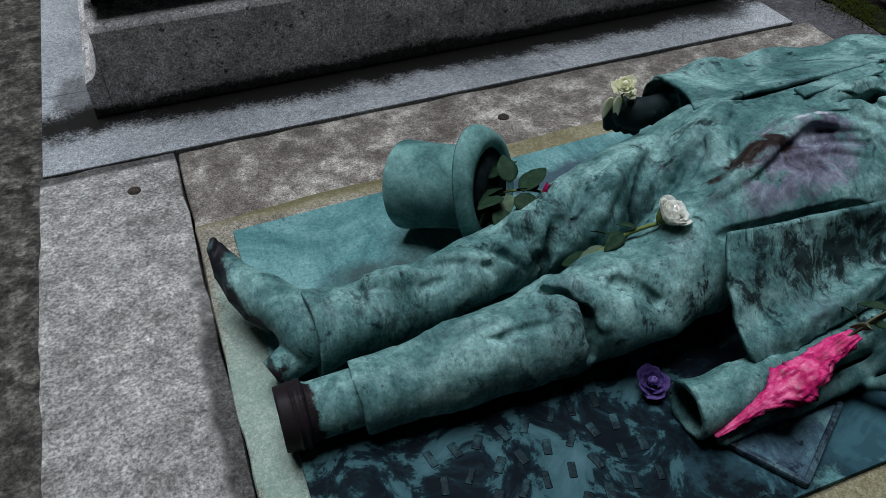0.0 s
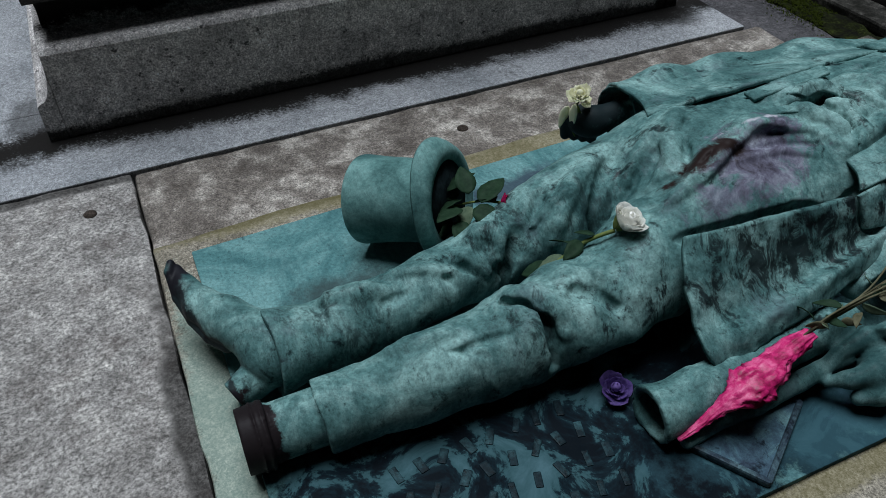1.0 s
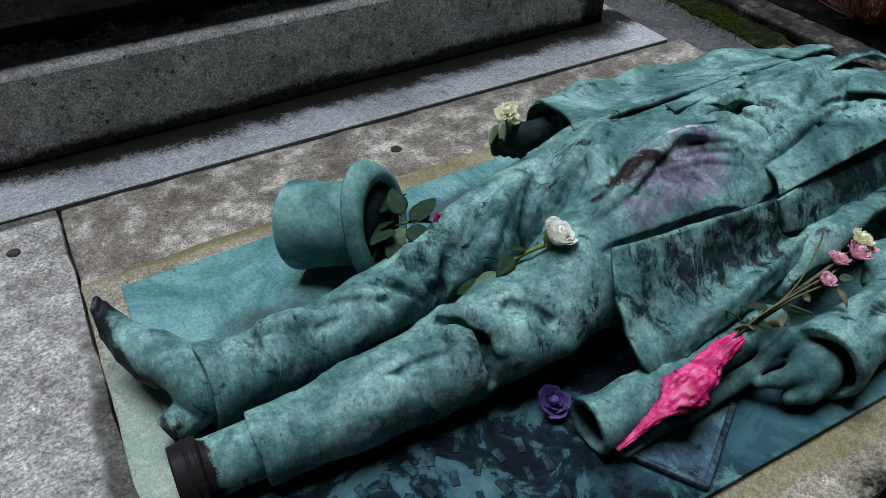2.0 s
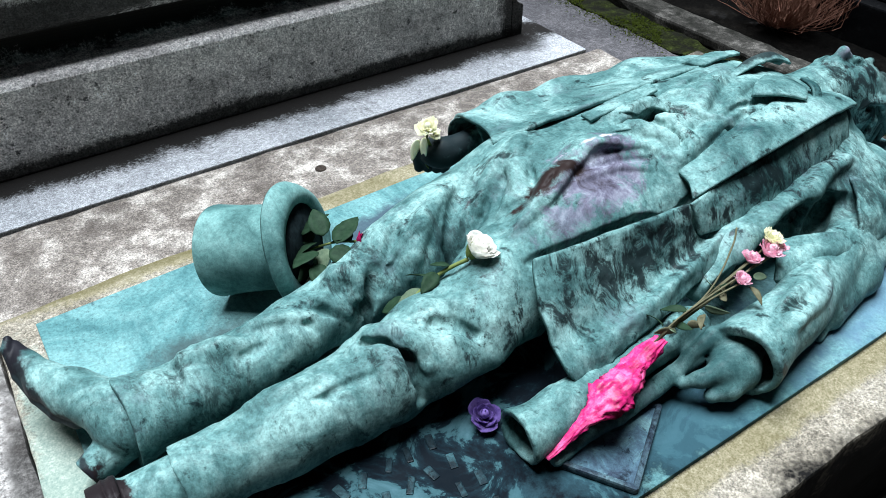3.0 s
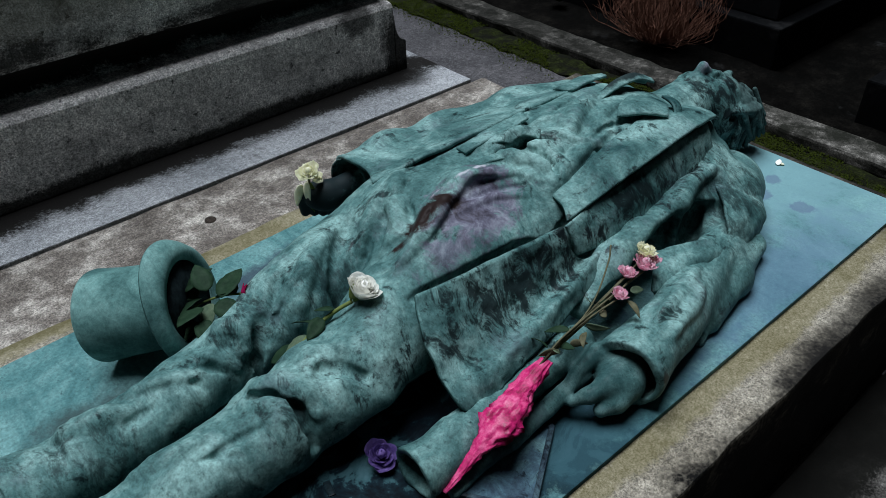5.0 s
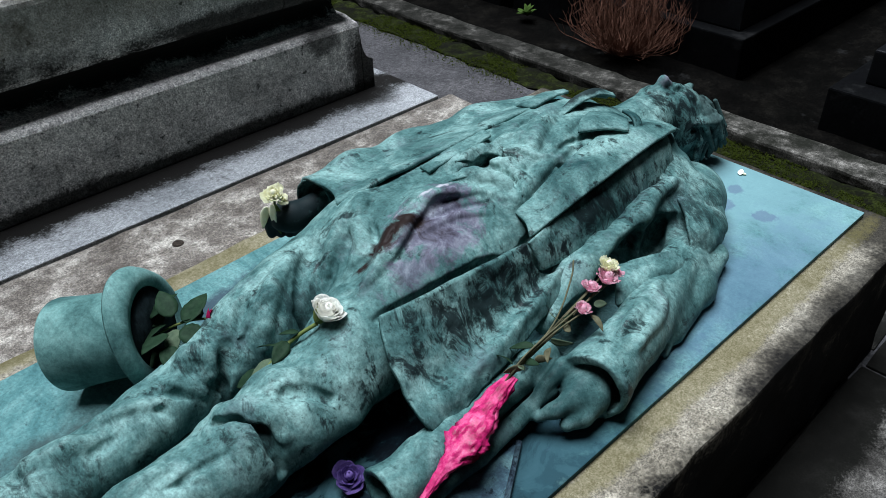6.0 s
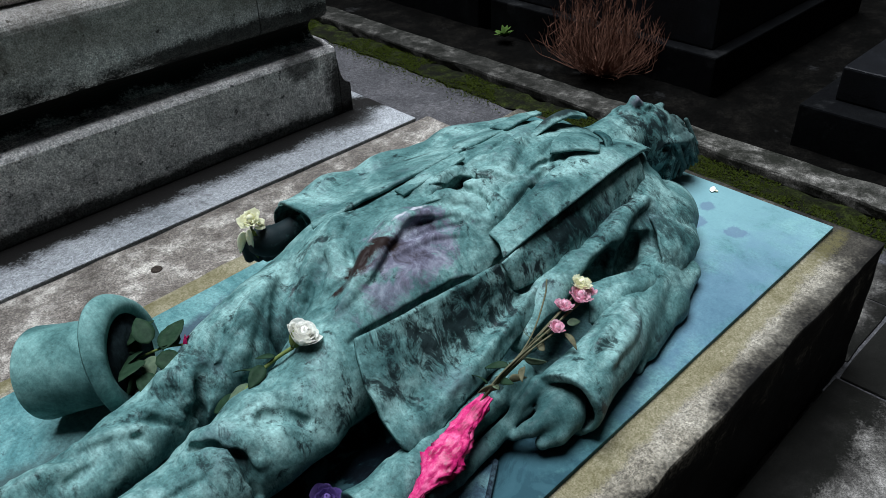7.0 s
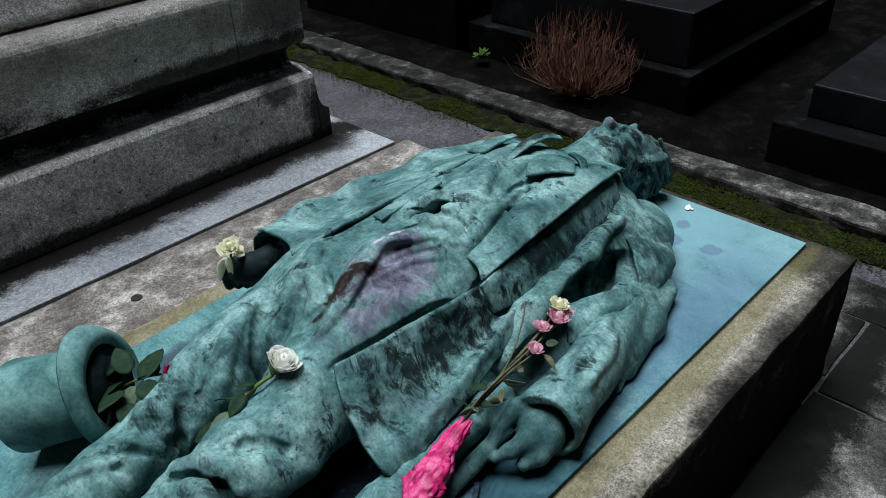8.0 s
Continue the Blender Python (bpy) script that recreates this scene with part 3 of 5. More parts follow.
        for ax in range(3):
            u, v = (ax + 1) % 3, (ax + 2) % 3
            lo, hi = [slice(None)] * 3, [slice(None)] * 3
            lo[ax], hi[ax] = slice(0, -1), slice(1, None)
            a, b = s[tuple(lo)], s[tuple(hi)]
            e = np.argwhere(a != b)
            e = e[(e[:, u] > 0) & (e[:, v] > 0) & (e[:, u] < n[u] - 1) & (e[:, v] < n[v] - 1)]
            eu, ev = np.eye(3, dtype=int)[u], np.eye(3, dtype=int)[v]
            q = np.stack([idx[tuple((e - o).T)] for o in (eu + ev, ev, 0 * eu, eu)], 1)
            flip = ~a[tuple(e.T)]
            q[flip] = q[flip][:, ::-1]
            quads.append(q)
        return verts, np.concatenate(quads)


def spline(pts, n):
    """n + 1 places along a smooth line through pts."""
    p = np.array(pts, float)
    p = np.vstack([2 * p[0] - p[1], p, 2 * p[-1] - p[-2]])
    out = []
    for u in np.linspace(0, len(pts) - 1, n + 1):
        i = min(int(u), len(pts) - 2)
        t = u - i
        a, b, c, d = p[i:i + 4]
        out.append(0.5 * (2 * b + (c - a) * t + (2 * a - 5 * b + 4 * c - d) * t * t + (3 * b - a - 3 * c + d) * t ** 3))
    return np.array(out)


class Cloth:
    """Sheets of bronze cloth with thickness, gathered for one mesh."""

    def __init__(self):
        self.v, self.f, self.n = [], [], 0

    def sheet(self, rows, thick=0.006, nu=48, nv=20, wave=0.003, freq=30.0, seed=0):
        lines = np.array([spline(r, nu) for r in rows])
        grid = np.array([spline(lines[:, i], nv) for i in range(nu + 1)])
        du, dv = np.gradient(grid, axis=0), np.gradient(grid, axis=1)
        nor = np.cross(du, dv)
        nor /= np.linalg.norm(nor, axis=2, keepdims=True) + 1e-9
        if nor[..., 2].mean() < 0:
            nor = -nor
        w = np.array([[noise.noise(Vector(p) * freq + Vector((seed * 3.1, 0, 0))) + 0.5 * noise.noise(Vector(p) * freq * 2.3) for p in row] for row in grid])
        top = grid + nor * (wave * w)[..., None]
        low = top - nor * thick
        m, k = nu + 1, nv + 1
        i0 = self.n
        ids = i0 + np.arange(m * k).reshape(m, k)
        lid = ids + m * k
        up = Vector(np.cross(du, dv).mean(axis=(0, 1))).z > 0
        def quad(a, b, c, d):
            self.f.append((a, b, c, d) if up else (d, c, b, a))
        for i in range(nu):
            for j in range(nv):
                quad(ids[i, j], ids[i + 1, j], ids[i + 1, j + 1], ids[i, j + 1])
                quad(lid[i, j + 1], lid[i + 1, j + 1], lid[i + 1, j], lid[i, j])
        edge = [ids[i, 0] for i in range(m)] + [ids[-1, j] for j in range(1, k)] + [ids[i, -1] for i in range(m - 2, -1, -1)] + [ids[0, j] for j in range(k - 2, 0, -1)]
        for a, b in zip(edge, edge[1:] + edge[:1]):
            quad(b, a, a + m * k, b + m * k)
        self.v += top.reshape(-1, 3).tolist() + low.reshape(-1, 3).tolist()
        self.n += 2 * m * k


def up(*pts):
    """Places given with their height over the plate."""
    return [(x, y, z + TOP) for x, y, z in pts]


Z = TOP
st = Solid((0.02, -0.02, TOP - 0.006), (1.72, 1.00, TOP + 0.34), 0.0033)


def limb(rows, k=0.02, cut=False, squash=1.0):
    st.limb([((x, y, z + Z), r) for x, y, z, r in rows], k, cut, squash)


def egg(c, r, k=0.03, turn=0.0, tip=0.0, cut=False):
    st.egg((c[0], c[1], c[2] + Z), r, k, turn, tip, cut)


# trousers
for a, b, ra, rb in (((0.104, 0.350, Z + 0.056), (0.18, 0.347, Z + 0.062), 0.0555, 0.059), ((0.070, 0.497, Z + 0.064), (0.18, 0.500, Z + 0.060), 0.069, 0.060)):
    st.pipe(a, b, ra, rb, 0.004)
limb([(0.17, 0.347, 0.062, 0.059), (0.25, 0.345, 0.066, 0.063), (0.36, 0.348, 0.071, 0.071), (0.432, 0.352, 0.076, 0.079)], 0.006)
limb([(0.46, 0.352, 0.080, 0.068), (0.52, 0.356, 0.088, 0.080), (0.60, 0.360, 0.096, 0.084), (0.68, 0.378, 0.106, 0.094), (0.79, 0.420, 0.118, 0.112)], 0.012)
limb([(0.50, 0.306, 0.088, 0.028), (0.58, 0.298, 0.092, 0.028), (0.65, 0.330, 0.10, 0.03)], 0.03)
limb([(0.17, 0.500, 0.060, 0.060), (0.275, 0.508, 0.062, 0.058), (0.36, 0.527, 0.065, 0.059), (0.43, 0.547, 0.063, 0.058), (0.495, 0.547, 0.078, 0.067), (0.575, 0.546, 0.103, 0.083), (0.70, 0.578, 0.103, 0.096), (0.88, 0.590, 0.113, 0.109)], 0.008)
egg((0.60, 0.272, 0.022), (0.13, 0.055, 0.060), 0.008, 8, cut=True)
# trunk
egg((0.92, 0.495, 0.130), (0.18, 0.205, 0.135), 0.05)
egg((1.12, 0.490, 0.130), (0.22, 0.205, 0.146), 0.05)
egg((1.32, 0.490, 0.130), (0.24, 0.215, 0.156), 0.05)
egg((1.47, 0.51, 0.110), (0.15, 0.23, 0.130), 0.05)
limb([(1.54, 0.49, 0.150, 0.068), (1.70, 0.490, 0.150, 0.060)], 0.03)
# far sleeve and coat
limb([(0.94, 0.762, 0.150, 0.060), (1.0, 0.766, 0.148, 0.063), (1.15, 0.765, 0.135, 0.070), (1.35, 0.735, 0.12, 0.085), (1.50, 0.685, 0.11, 0.095)], 0.03)
st.pipe((0.868, 0.752, Z + 0.152), (0.96, 0.764, Z + 0.150), 0.061, 0.061, 0.006)
egg((1.10, 0.74, 0.07), (0.17, 0.12, 0.09), 0.04)
egg((1.30, 0.67, 0.10), (0.28, 0.13, 0.125), 0.04)
limb([(0.84, 0.748, 0.152, 0.051), (0.93, 0.760, 0.150, 0.050)], 0.002, cut=True)
limb([(0.835, 0.768, 0.140, 0.028), (0.94, 0.760, 0.150, 0.032)], 0.010)
egg((0.822, 0.775, 0.135), (0.042, 0.034, 0.030), 0.012, -10)
for i in range(4):
    limb([(0.812 + 0.010 * i, 0.790 - 0.014 * i, 0.156 - 0.004 * i, 0.011), (0.784 + 0.012 * i, 0.800 - 0.014 * i, 0.135, 0.0105), (0.784 + 0.014 * i, 0.800 - 0.012 * i, 0.098, 0.0095)], 0.005)
# near shoulder, sleeve and coat
egg((1.54, 0.31, 0.060), (0.14, 0.115, 0.085), 0.05, -12)
egg((1.42, 0.28, 0.070), (0.16, 0.10, 0.085), 0.05, 10)
limb([(1.00, 0.215, 0.09, 0.035), (1.08, 0.232, 0.125, 0.034), (1.18, 0.235, 0.142, 0.032), (1.31, 0.252, 0.138, 0.032), (1.44, 0.285, 0.138, 0.034), (1.57, 0.330, 0.130, 0.040)], 0.022)
limb([(1.53, 0.27, 0.070, 0.070), (1.42, 0.19, 0.050, 0.050), (1.33, 0.155, 0.050, 0.050)], 0.03)
limb([(1.36, 0.165, 0.052, 0.050), (1.20, 0.122, 0.056, 0.056), (1.06, 0.090, 0.060, 0.060)], 0.012)
st.pipe((0.940, 0.066, Z + 0.062), (1.07, 0.094, Z + 0.058), 0.063, 0.059, 0.006)
limb([(1.46, 0.14, 0.030, 0.030), (1.34, 0.105, 0.025, 0.030), (1.20, 0.075, 0.02, 0.028)], 0.03)
egg((1.21, 0.194, 0.088), (0.20, 0.036, 0.085), 0.012, 14, cut=True)
limb([(1.395, 0.196, 0.118, 0.024), (1.333, 0.215, 0.108, 0.030), (1.262, 0.225, 0.105, 0.030)], 0.012, cut=True)
limb([(1.319, 0.115, 0.055, 0.009), (1.238, 0.086, 0.035, 0.010), (1.150, 0.054, 0.010, 0.008)], 0.012)
limb([(1.284, 0.112, 0.066, 0.007), (1.186, 0.084, 0.055, 0.009), (1.094, 0.054, 0.035, 0.008)], 0.012)
limb([(0.86, 0.046, 0.064, 0.057), (1.015, 0.080, 0.060, 0.049)], 0.002, cut=True)
limb([(1.08, 0.098, 0.052, 0.030), (0.93, 0.084, 0.050, 0.030)], 0.01)
egg((0.935, 0.075, 0.048), (0.050, 0.040, 0.036), 0.012, 20)
limb([(0.868, 0.060, 0.030, 0.015), (0.895, 0.052, 0.038, 0.020), (0.935, 0.058, 0.044, 0.024)], 0.010)
limb([(0.840, 0.098, 0.040, 0.012), (0.860, 0.082, 0.052, 0.017), (0.895, 0.072, 0.060, 0.021), (0.940, 0.078, 0.060, 0.026)], 0.010)
limb([(0.850, 0.116, 0.048, 0.012), (0.885, 0.124, 0.066, 0.015), (0.927, 0.121, 0.076, 0.017), (0.955, 0.098, 0.070, 0.022)], 0.006)
limb([(0.845, 0.100, 0.072, 0.007), (0.885, 0.101, 0.082, 0.009), (0.916, 0.102, 0.090, 0.006)], 0.004, cut=True)
# trench between the coat and the sleeve
limb([(0.86, 0.140, 0.080, 0.014), (0.95, 0.160, 0.095, 0.020), (1.05, 0.186, 0.100, 0.022), (1.16, 0.205, 0.105, 0.022), (1.26, 0.215, 0.110, 0.018)], 0.008, cut=True)
# rolled gloves and cane by the hand
st.pipe((0.550, 0.158, Z + 0.046), (0.64, 0.158, Z + 0.050), 0.046, 0.041, 0.004)
limb([(0.62, 0.158, 0.050, 0.041), (0.70, 0.160, 0.054, 0.034), (0.80, 0.168, 0.056, 0.030), (0.93, 0.17, 0.06, 0.035)], 0.01)
limb([(0.50, 0.156, 0.043, 0.037), (0.58, 0.156, 0.045, 0.033), (0.66, 0.157, 0.047, 0.018)], 0.003, cut=True)
limb([(0.59, 0.112, 0.016, 0.012), (0.72, 0.117, 0.026, 0.015), (0.89, 0.120, 0.050, 0.017)], 0.006)
# collar round the neck
limb([(1.48, 0.370, 0.175, 0.040), (1.55, 0.380, 0.165, 0.044), (1.61, 0.410, 0.140, 0.040), (1.65, 0.44, 0.11, 0.03)], 0.03)
limb([(1.49, 0.60, 0.190, 0.026), (1.58, 0.59, 0.165, 0.026), (1.64, 0.55, 0.13, 0.026)], 0.03)

# folds of the cloth
for pts, r in (([(0.468, 0.482), (0.492, 0.495), (0.512, 0.509)], 0.014), ([(0.630, 0.470), (0.655, 0.505), (0.700, 0.545), (0.76, 0.585)], 0.009), ([(0.735, 0.478), (0.765, 0.505), (0.81, 0.53), (0.87, 0.55)], 0.008), ([(0.53, 0.485), (0.548, 0.515), (0.58, 0.55)], 0.010),
               ([(0.417, 0.358), (0.448, 0.348), (0.457, 0.319), (0.453, 0.296)], 0.012), ([(0.499, 0.513), (0.469, 0.492), (0.452, 0.475)], 0.010), ([(0.503, 0.327), (0.530, 0.318), (0.548, 0.309)], 0.010), ([(0.150, 0.525), (0.158, 0.500), (0.160, 0.478), (0.158, 0.462)], 0.006), ([(0.225, 0.487), (0.255, 0.478), (0.30, 0.482)], 0.006), ([(0.36, 0.505), (0.375, 0.49), (0.38, 0.478)], 0.006), ([(0.30, 0.325), (0.325, 0.318), (0.34, 0.305)], 0.005),
               ([(0.70, 0.338), (0.80, 0.328), (0.90, 0.318), (1.00, 0.308), (1.06, 0.318)], 0.014), ([(1.051, 0.491), (1.085, 0.492), (1.115, 0.484), (1.135, 0.46)], 0.014), ([(0.83, 0.50), (0.812, 0.472), (0.798, 0.445)], 0.009), ([(1.29, 0.30), (1.40, 0.325), (1.50, 0.335)], 0.012), ([(1.20, 0.39), (1.215, 0.375), (1.235, 0.37)], 0.008)):
    st.fold(pts, r, 0.010, -0.25, cut=True)
for pts, r in (([(0.395, 0.372), (0.430, 0.372), (0.462, 0.352), (0.476, 0.322), (0.478, 0.295)], 0.013), ([(0.423, 0.525), (0.455, 0.545), (0.485, 0.53), (0.475, 0.50)], 0.012), ([(0.56, 0.470), (0.595, 0.510), (0.65, 0.55), (0.71, 0.58)], 0.010), ([(0.678, 0.470), (0.712, 0.505), (0.76, 0.54), (0.82, 0.565)], 0.009), ([(0.775, 0.470), (0.80, 0.50), (0.83, 0.54), (0.87, 0.58)], 0.010),
               ([(1.0, 0.462), (0.93, 0.462), (0.87, 0.452), (0.824, 0.434), (0.775, 0.412), (0.72, 0.40)], 0.014), ([(0.889, 0.472), (0.968, 0.478), (1.043, 0.466), (1.080, 0.425), (1.085, 0.381)], 0.010), ([(0.90, 0.455), (0.968, 0.455), (1.03, 0.44)], 0.007), ([(1.003, 0.538), (1.086, 0.528), (1.149, 0.540)], 0.010), ([(1.04, 0.503), (1.08, 0.508), (1.12, 0.505), (1.155, 0.475)], 0.011), ([(1.10, 0.47), (1.14, 0.44), (1.16, 0.40)], 0.008),
               ([(1.055, 0.365), (1.115, 0.378), (1.175, 0.392), (1.287, 0.415)], 0.010), ([(1.28, 0.225), (1.36, 0.255), (1.46, 0.26)], 0.014), ([(1.18, 0.09), (1.10, 0.065), (1.03, 0.045)], 0.010), ([(1.21, 0.12), (1.12, 0.095), (1.04, 0.085)], 0.008),
               ([(0.20, 0.37), (0.27, 0.362), (0.33, 0.352)], 0.008), ([(0.155, 0.52), (0.20, 0.512), (0.26, 0.50)], 0.012), ([(0.27, 0.53), (0.33, 0.52), (0.38, 0.50)], 0.009), ([(1.20, 0.44), (1.25, 0.475), (1.32, 0.49)], 0.010), ([(1.24, 0.41), (1.30, 0.445), (1.36, 0.45)], 0.008)):
    st.fold(pts, r * 1.1, 0.014, 0.12)
# creases of waistcoat, shirt hem and lap
for pts, r in (([(1.03, 0.490), (1.09, 0.470), (1.102, 0.41), (1.08, 0.36)], 0.012), ([(1.15, 0.482), (1.152, 0.43), (1.165, 0.385)], 0.008), ([(0.80, 0.425), (0.86, 0.442), (0.93, 0.452)], 0.006), ([(0.90, 0.425), (0.97, 0.418), (1.03, 0.395)], 0.005), ([(1.20, 0.395), (1.28, 0.405), (1.37, 0.40)], 0.007), ([(1.19, 0.50), (1.25, 0.525), (1.33, 0.530)], 0.007), ([(0.70, 0.46), (0.74, 0.455), (0.78, 0.44)], 0.008), ([(0.385, 0.515), (0.41, 0.500), (0.425, 0.492)], 0.008), ([(0.205, 0.505), (0.212, 0.48), (0.208, 0.462)], 0.006), ([(0.30, 0.325), (0.36, 0.318), (0.40, 0.312)], 0.005)):
    st.fold(pts, r, 0.006, -0.1, cut=True)
for pts, r in (([(0.877, 0.452), (0.951, 0.447), (1.029, 0.428), (1.064, 0.37)], 0.006), ([(0.869, 0.412), (0.956, 0.404), (1.009, 0.380)], 0.006), ([(0.79, 0.40), (0.865, 0.437), (0.906, 0.441)], 0.007), ([(1.156, 0.515), (1.221, 0.510), (1.20, 0.445)], 0.009), ([(1.12, 0.450), (1.125, 0.41), (1.115, 0.375)], 0.008), ([(1.175, 0.465), (1.19, 0.42), (1.21, 0.39)], 0.008), ([(1.25, 0.50), (1.32, 0.505), (1.40, 0.50)], 0.008), ([(0.40, 0.528), (0.43, 0.512), (0.445, 0.49)], 0.009), ([(0.52, 0.500), (0.56, 0.515), (0.62, 0.52)], 0.008), ([(0.235, 0.505), (0.245, 0.48), (0.24, 0.462)], 0.006)):
    st.fold(pts, r, 0.008, 0.1)
# rolled cloth at the near knee and creases below it
limb([(0.395, 0.398, 0.120, 0.010), (0.425, 0.385, 0.142, 0.014), (0.455, 0.360, 0.150, 0.016), (0.474, 0.328, 0.144, 0.016), (0.480, 0.302, 0.118, 0.015), (0.476, 0.298, 0.085, 0.012), (0.470, 0.305, 0.060, 0.008)], 0.008)
limb([(0.415, 0.366, 0.147, 0.008), (0.440, 0.348, 0.149, 0.010), (0.455, 0.318, 0.141, 0.010), (0.458, 0.292, 0.112, 0.010), (0.455, 0.284, 0.07, 0.008)], 0.012, cut=True)
limb([(0.39, 0.365, 0.142, 0.008), (0.415, 0.340, 0.145, 0.010), (0.430, 0.312, 0.130, 0.010), (0.435, 0.292, 0.10, 0.008)], 0.008)
limb([(0.50, 0.395, 0.135, 0.010), (0.52, 0.375, 0.158, 0.012), (0.56, 0.345, 0.168, 0.012), (0.60, 0.305, 0.142, 0.012), (0.61, 0.288, 0.11, 0.010)], 0.012)
limb([(0.515, 0.335, 0.160, 0.008), (0.54, 0.315, 0.158, 0.009), (0.565, 0.295, 0.140, 0.008)], 0.010, cut=True)
# slow unevenness of the cast
axes = [st.lo[i] + st.h * np.arange(st.n[i]) for i in range(3)]
gx, gy, gz = (a.astype(np.float32).reshape([-1 if i == j else 1 for j in range(3)]) for i, a in enumerate(axes))
wob = np.random.RandomState(3)
for wavelength, amp in ((0.20, 0.0014), (0.13, 0.0011), (0.085, 0.0007), (0.05, 0.0004)):
    for _ in range(2):
        d = wob.normal(size=3)
        d = d / np.linalg.norm(d) * 2 * math.pi / wavelength
        ph = wob.uniform(0, 6.28)
        st.f += np.float32(amp) * np.sin(d[0] * gx + d[1] * gy + d[2] * gz + np.float32(ph) + 0.8 * np.sin(gx * 13 + gy * 11))


def lattice(n, seed):
    """Smooth random values at grid places given as (i, j, k) in lattice cells."""
    table = np.random.RandomState(seed).uniform(-1, 1, (n, n, n)).astype(np.float32)

    def at(a, b, c):
        out = 0
        i, j, k = (np.floor(v).astype(int) for v in (a, b, c))
        u, v, w = (q - f for q, f in ((a, i), (b, j), (c, k)))
        u, v, w = (q * q * (3 - 2 * q) for q in (u, v, w))
        for di in (0, 1):
            for dj in (0, 1):
                for dk in (0, 1):
                    out = out + table[(i + di) % n, (j + dj) % n, (k + dk) % n] * (u if di else 1 - u) * (v if dj else 1 - v) * (w if dk else 1 - w)
        return out

    return at


def crumple(verts, quads):
    """Pushes the cloth in and out along its normals: sharp creases, strongest where it is gathered."""
    tri = verts[quads]
    fn = np.cross(tri[:, 2] - tri[:, 0], tri[:, 3] - tri[:, 1])
    vn = np.zeros_like(verts)
    for c in range(4):
        np.add.at(vn, quads[:, c], fn)
    vn /= np.linalg.norm(vn, axis=1, keepdims=True) + 1e-12
    x, y, z = verts.T
    amp = np.full(len(verts), 0.0005)
    for (cx, cy, cz), r, a in CRUMPLED:
        amp += a * np.exp(-(((x - cx) / r[0]) ** 2 + ((y - cy) / r[1]) ** 2 + ((z - TOP - cz) / 0.12) ** 2))
    one, two, warp = lattice(31, 5), lattice(31, 6), lattice(31, 7)
    wx, wy = warp(x * 9, y * 9, z * 9) * 0.035, warp(x * 9 + 11, y * 9, z * 9) * 0.035
    # creases run mostly across the limbs
    a, b, c = (x + wx) * 34 + y * 10, (y + wy) * 15 - x * 6, z * 17
    ridge = 1 - np.abs(one(a + 40, b + 40, c + 40)) * 2.4
    fine = 1 - np.abs(two(a * 2.3 + 80, b * 2.3 + 80, c * 2.3)) * 2.2
    push = np.clip(ridge, -0.8, 1) + 0.40 * np.clip(fine, -0.8, 1)
    return verts + vn * (amp * push)[:, None]


CRUMPLED = [((0.44, 0.34, 0.1), (0.06, 0.08), 0.0024), ((0.56, 0.34, 0.12), (0.07, 0.07), 0.0011), ((0.17, 0.5, 0.1), (0.07, 0.06), 0.0013), ((0.47, 0.52, 0.1), (0.06, 0.07), 0.0022), ((0.64, 0.55, 0.16), (0.1, 0.08), 0.0014), ((1.1, 0.5, 0.27), (0.14, 0.08), 0.0019), ((1.28, 0.46, 0.27), (0.16, 0.08), 0.0016), ((1.4, 0.24, 0.14), (0.16, 0.08), 0.0016), ((0.26, 0.345, 0.11), (0.1, 0.06), 0.0005), ((0.93, 0.44, 0.25), (0.12, 0.08), 0.0006)]
verts, quads = st.mesh()
verts = crumple(verts, quads)
body = st

# boots, on a finer grid
st = boots = Solid((-0.085, 0.25, TOP - 0.004), (0.13, 0.78, TOP + 0.17), 0.0027)
limb([(0.072, 0.494, 0.062, 0.053), (0.11, 0.500, 0.064, 0.058)], 0.02)
limb([(0.058, 0.520, 0.080, 0.043), (0.018, 0.580, 0.082, 0.037), (-0.010, 0.625, 0.083, 0.029), (-0.027, 0.668, 0.092, 0.020), (-0.035, 0.705, 0.106, 0.011)], 0.014)
limb([(0.008, 0.540, 0.060, 0.010), (-0.014, 0.574, 0.060, 0.010), (-0.032, 0.615, 0.068, 0.009), (-0.045, 0.658, 0.087, 0.008), (-0.046, 0.698, 0.112, 0.008), (-0.040, 0.712, 0.118, 0.007)], 0.003)
limb([(0.014, 0.556, 0.072, 0.005), (-0.006, 0.588, 0.074, 0.005), (-0.022, 0.628, 0.083, 0.005), (-0.034, 0.668, 0.102, 0.004)], 0.005, cut=True)
st.pipe((-0.004, 0.464, Z + 0.027), (0.060, 0.484, Z + 0.046), 0.026, 0.034, 0.003)
st.pipe((0.022, 0.356, Z + 0.050), (0.125, 0.352, Z + 0.056), 0.044, 0.045, 0.004)
st.pipe((-0.014, 0.357, Z + 0.051), (0.026, 0.356, Z + 0.051), 0.049, 0.052, 0.005)
for x in (0.008, 0.020, 0.029):
    st.pipe((x, 0.356, Z + 0.051), (x + 0.002, 0.356, Z + 0.051), 0.0535, 0.0535, 0.002)
st.pipe((-0.03, 0.357, Z + 0.051), (-0.0125, 0.357, Z + 0.051), 0.041, 0.041, 0.004, cut=True)
boot_v, boot_q = st.mesh()

# head thrown back, with loose hair
st = Solid((1.60, 0.35, TOP - 0.004), (1.95, 0.63, TOP + 0.27), 0.003)
limb([(1.60, 0.490, 0.150, 0.060), (1.70, 0.490, 0.150, 0.060)], 0.02)
egg((1.785, 0.475, 0.105), (0.105, 0.080, 0.098), 0.02)
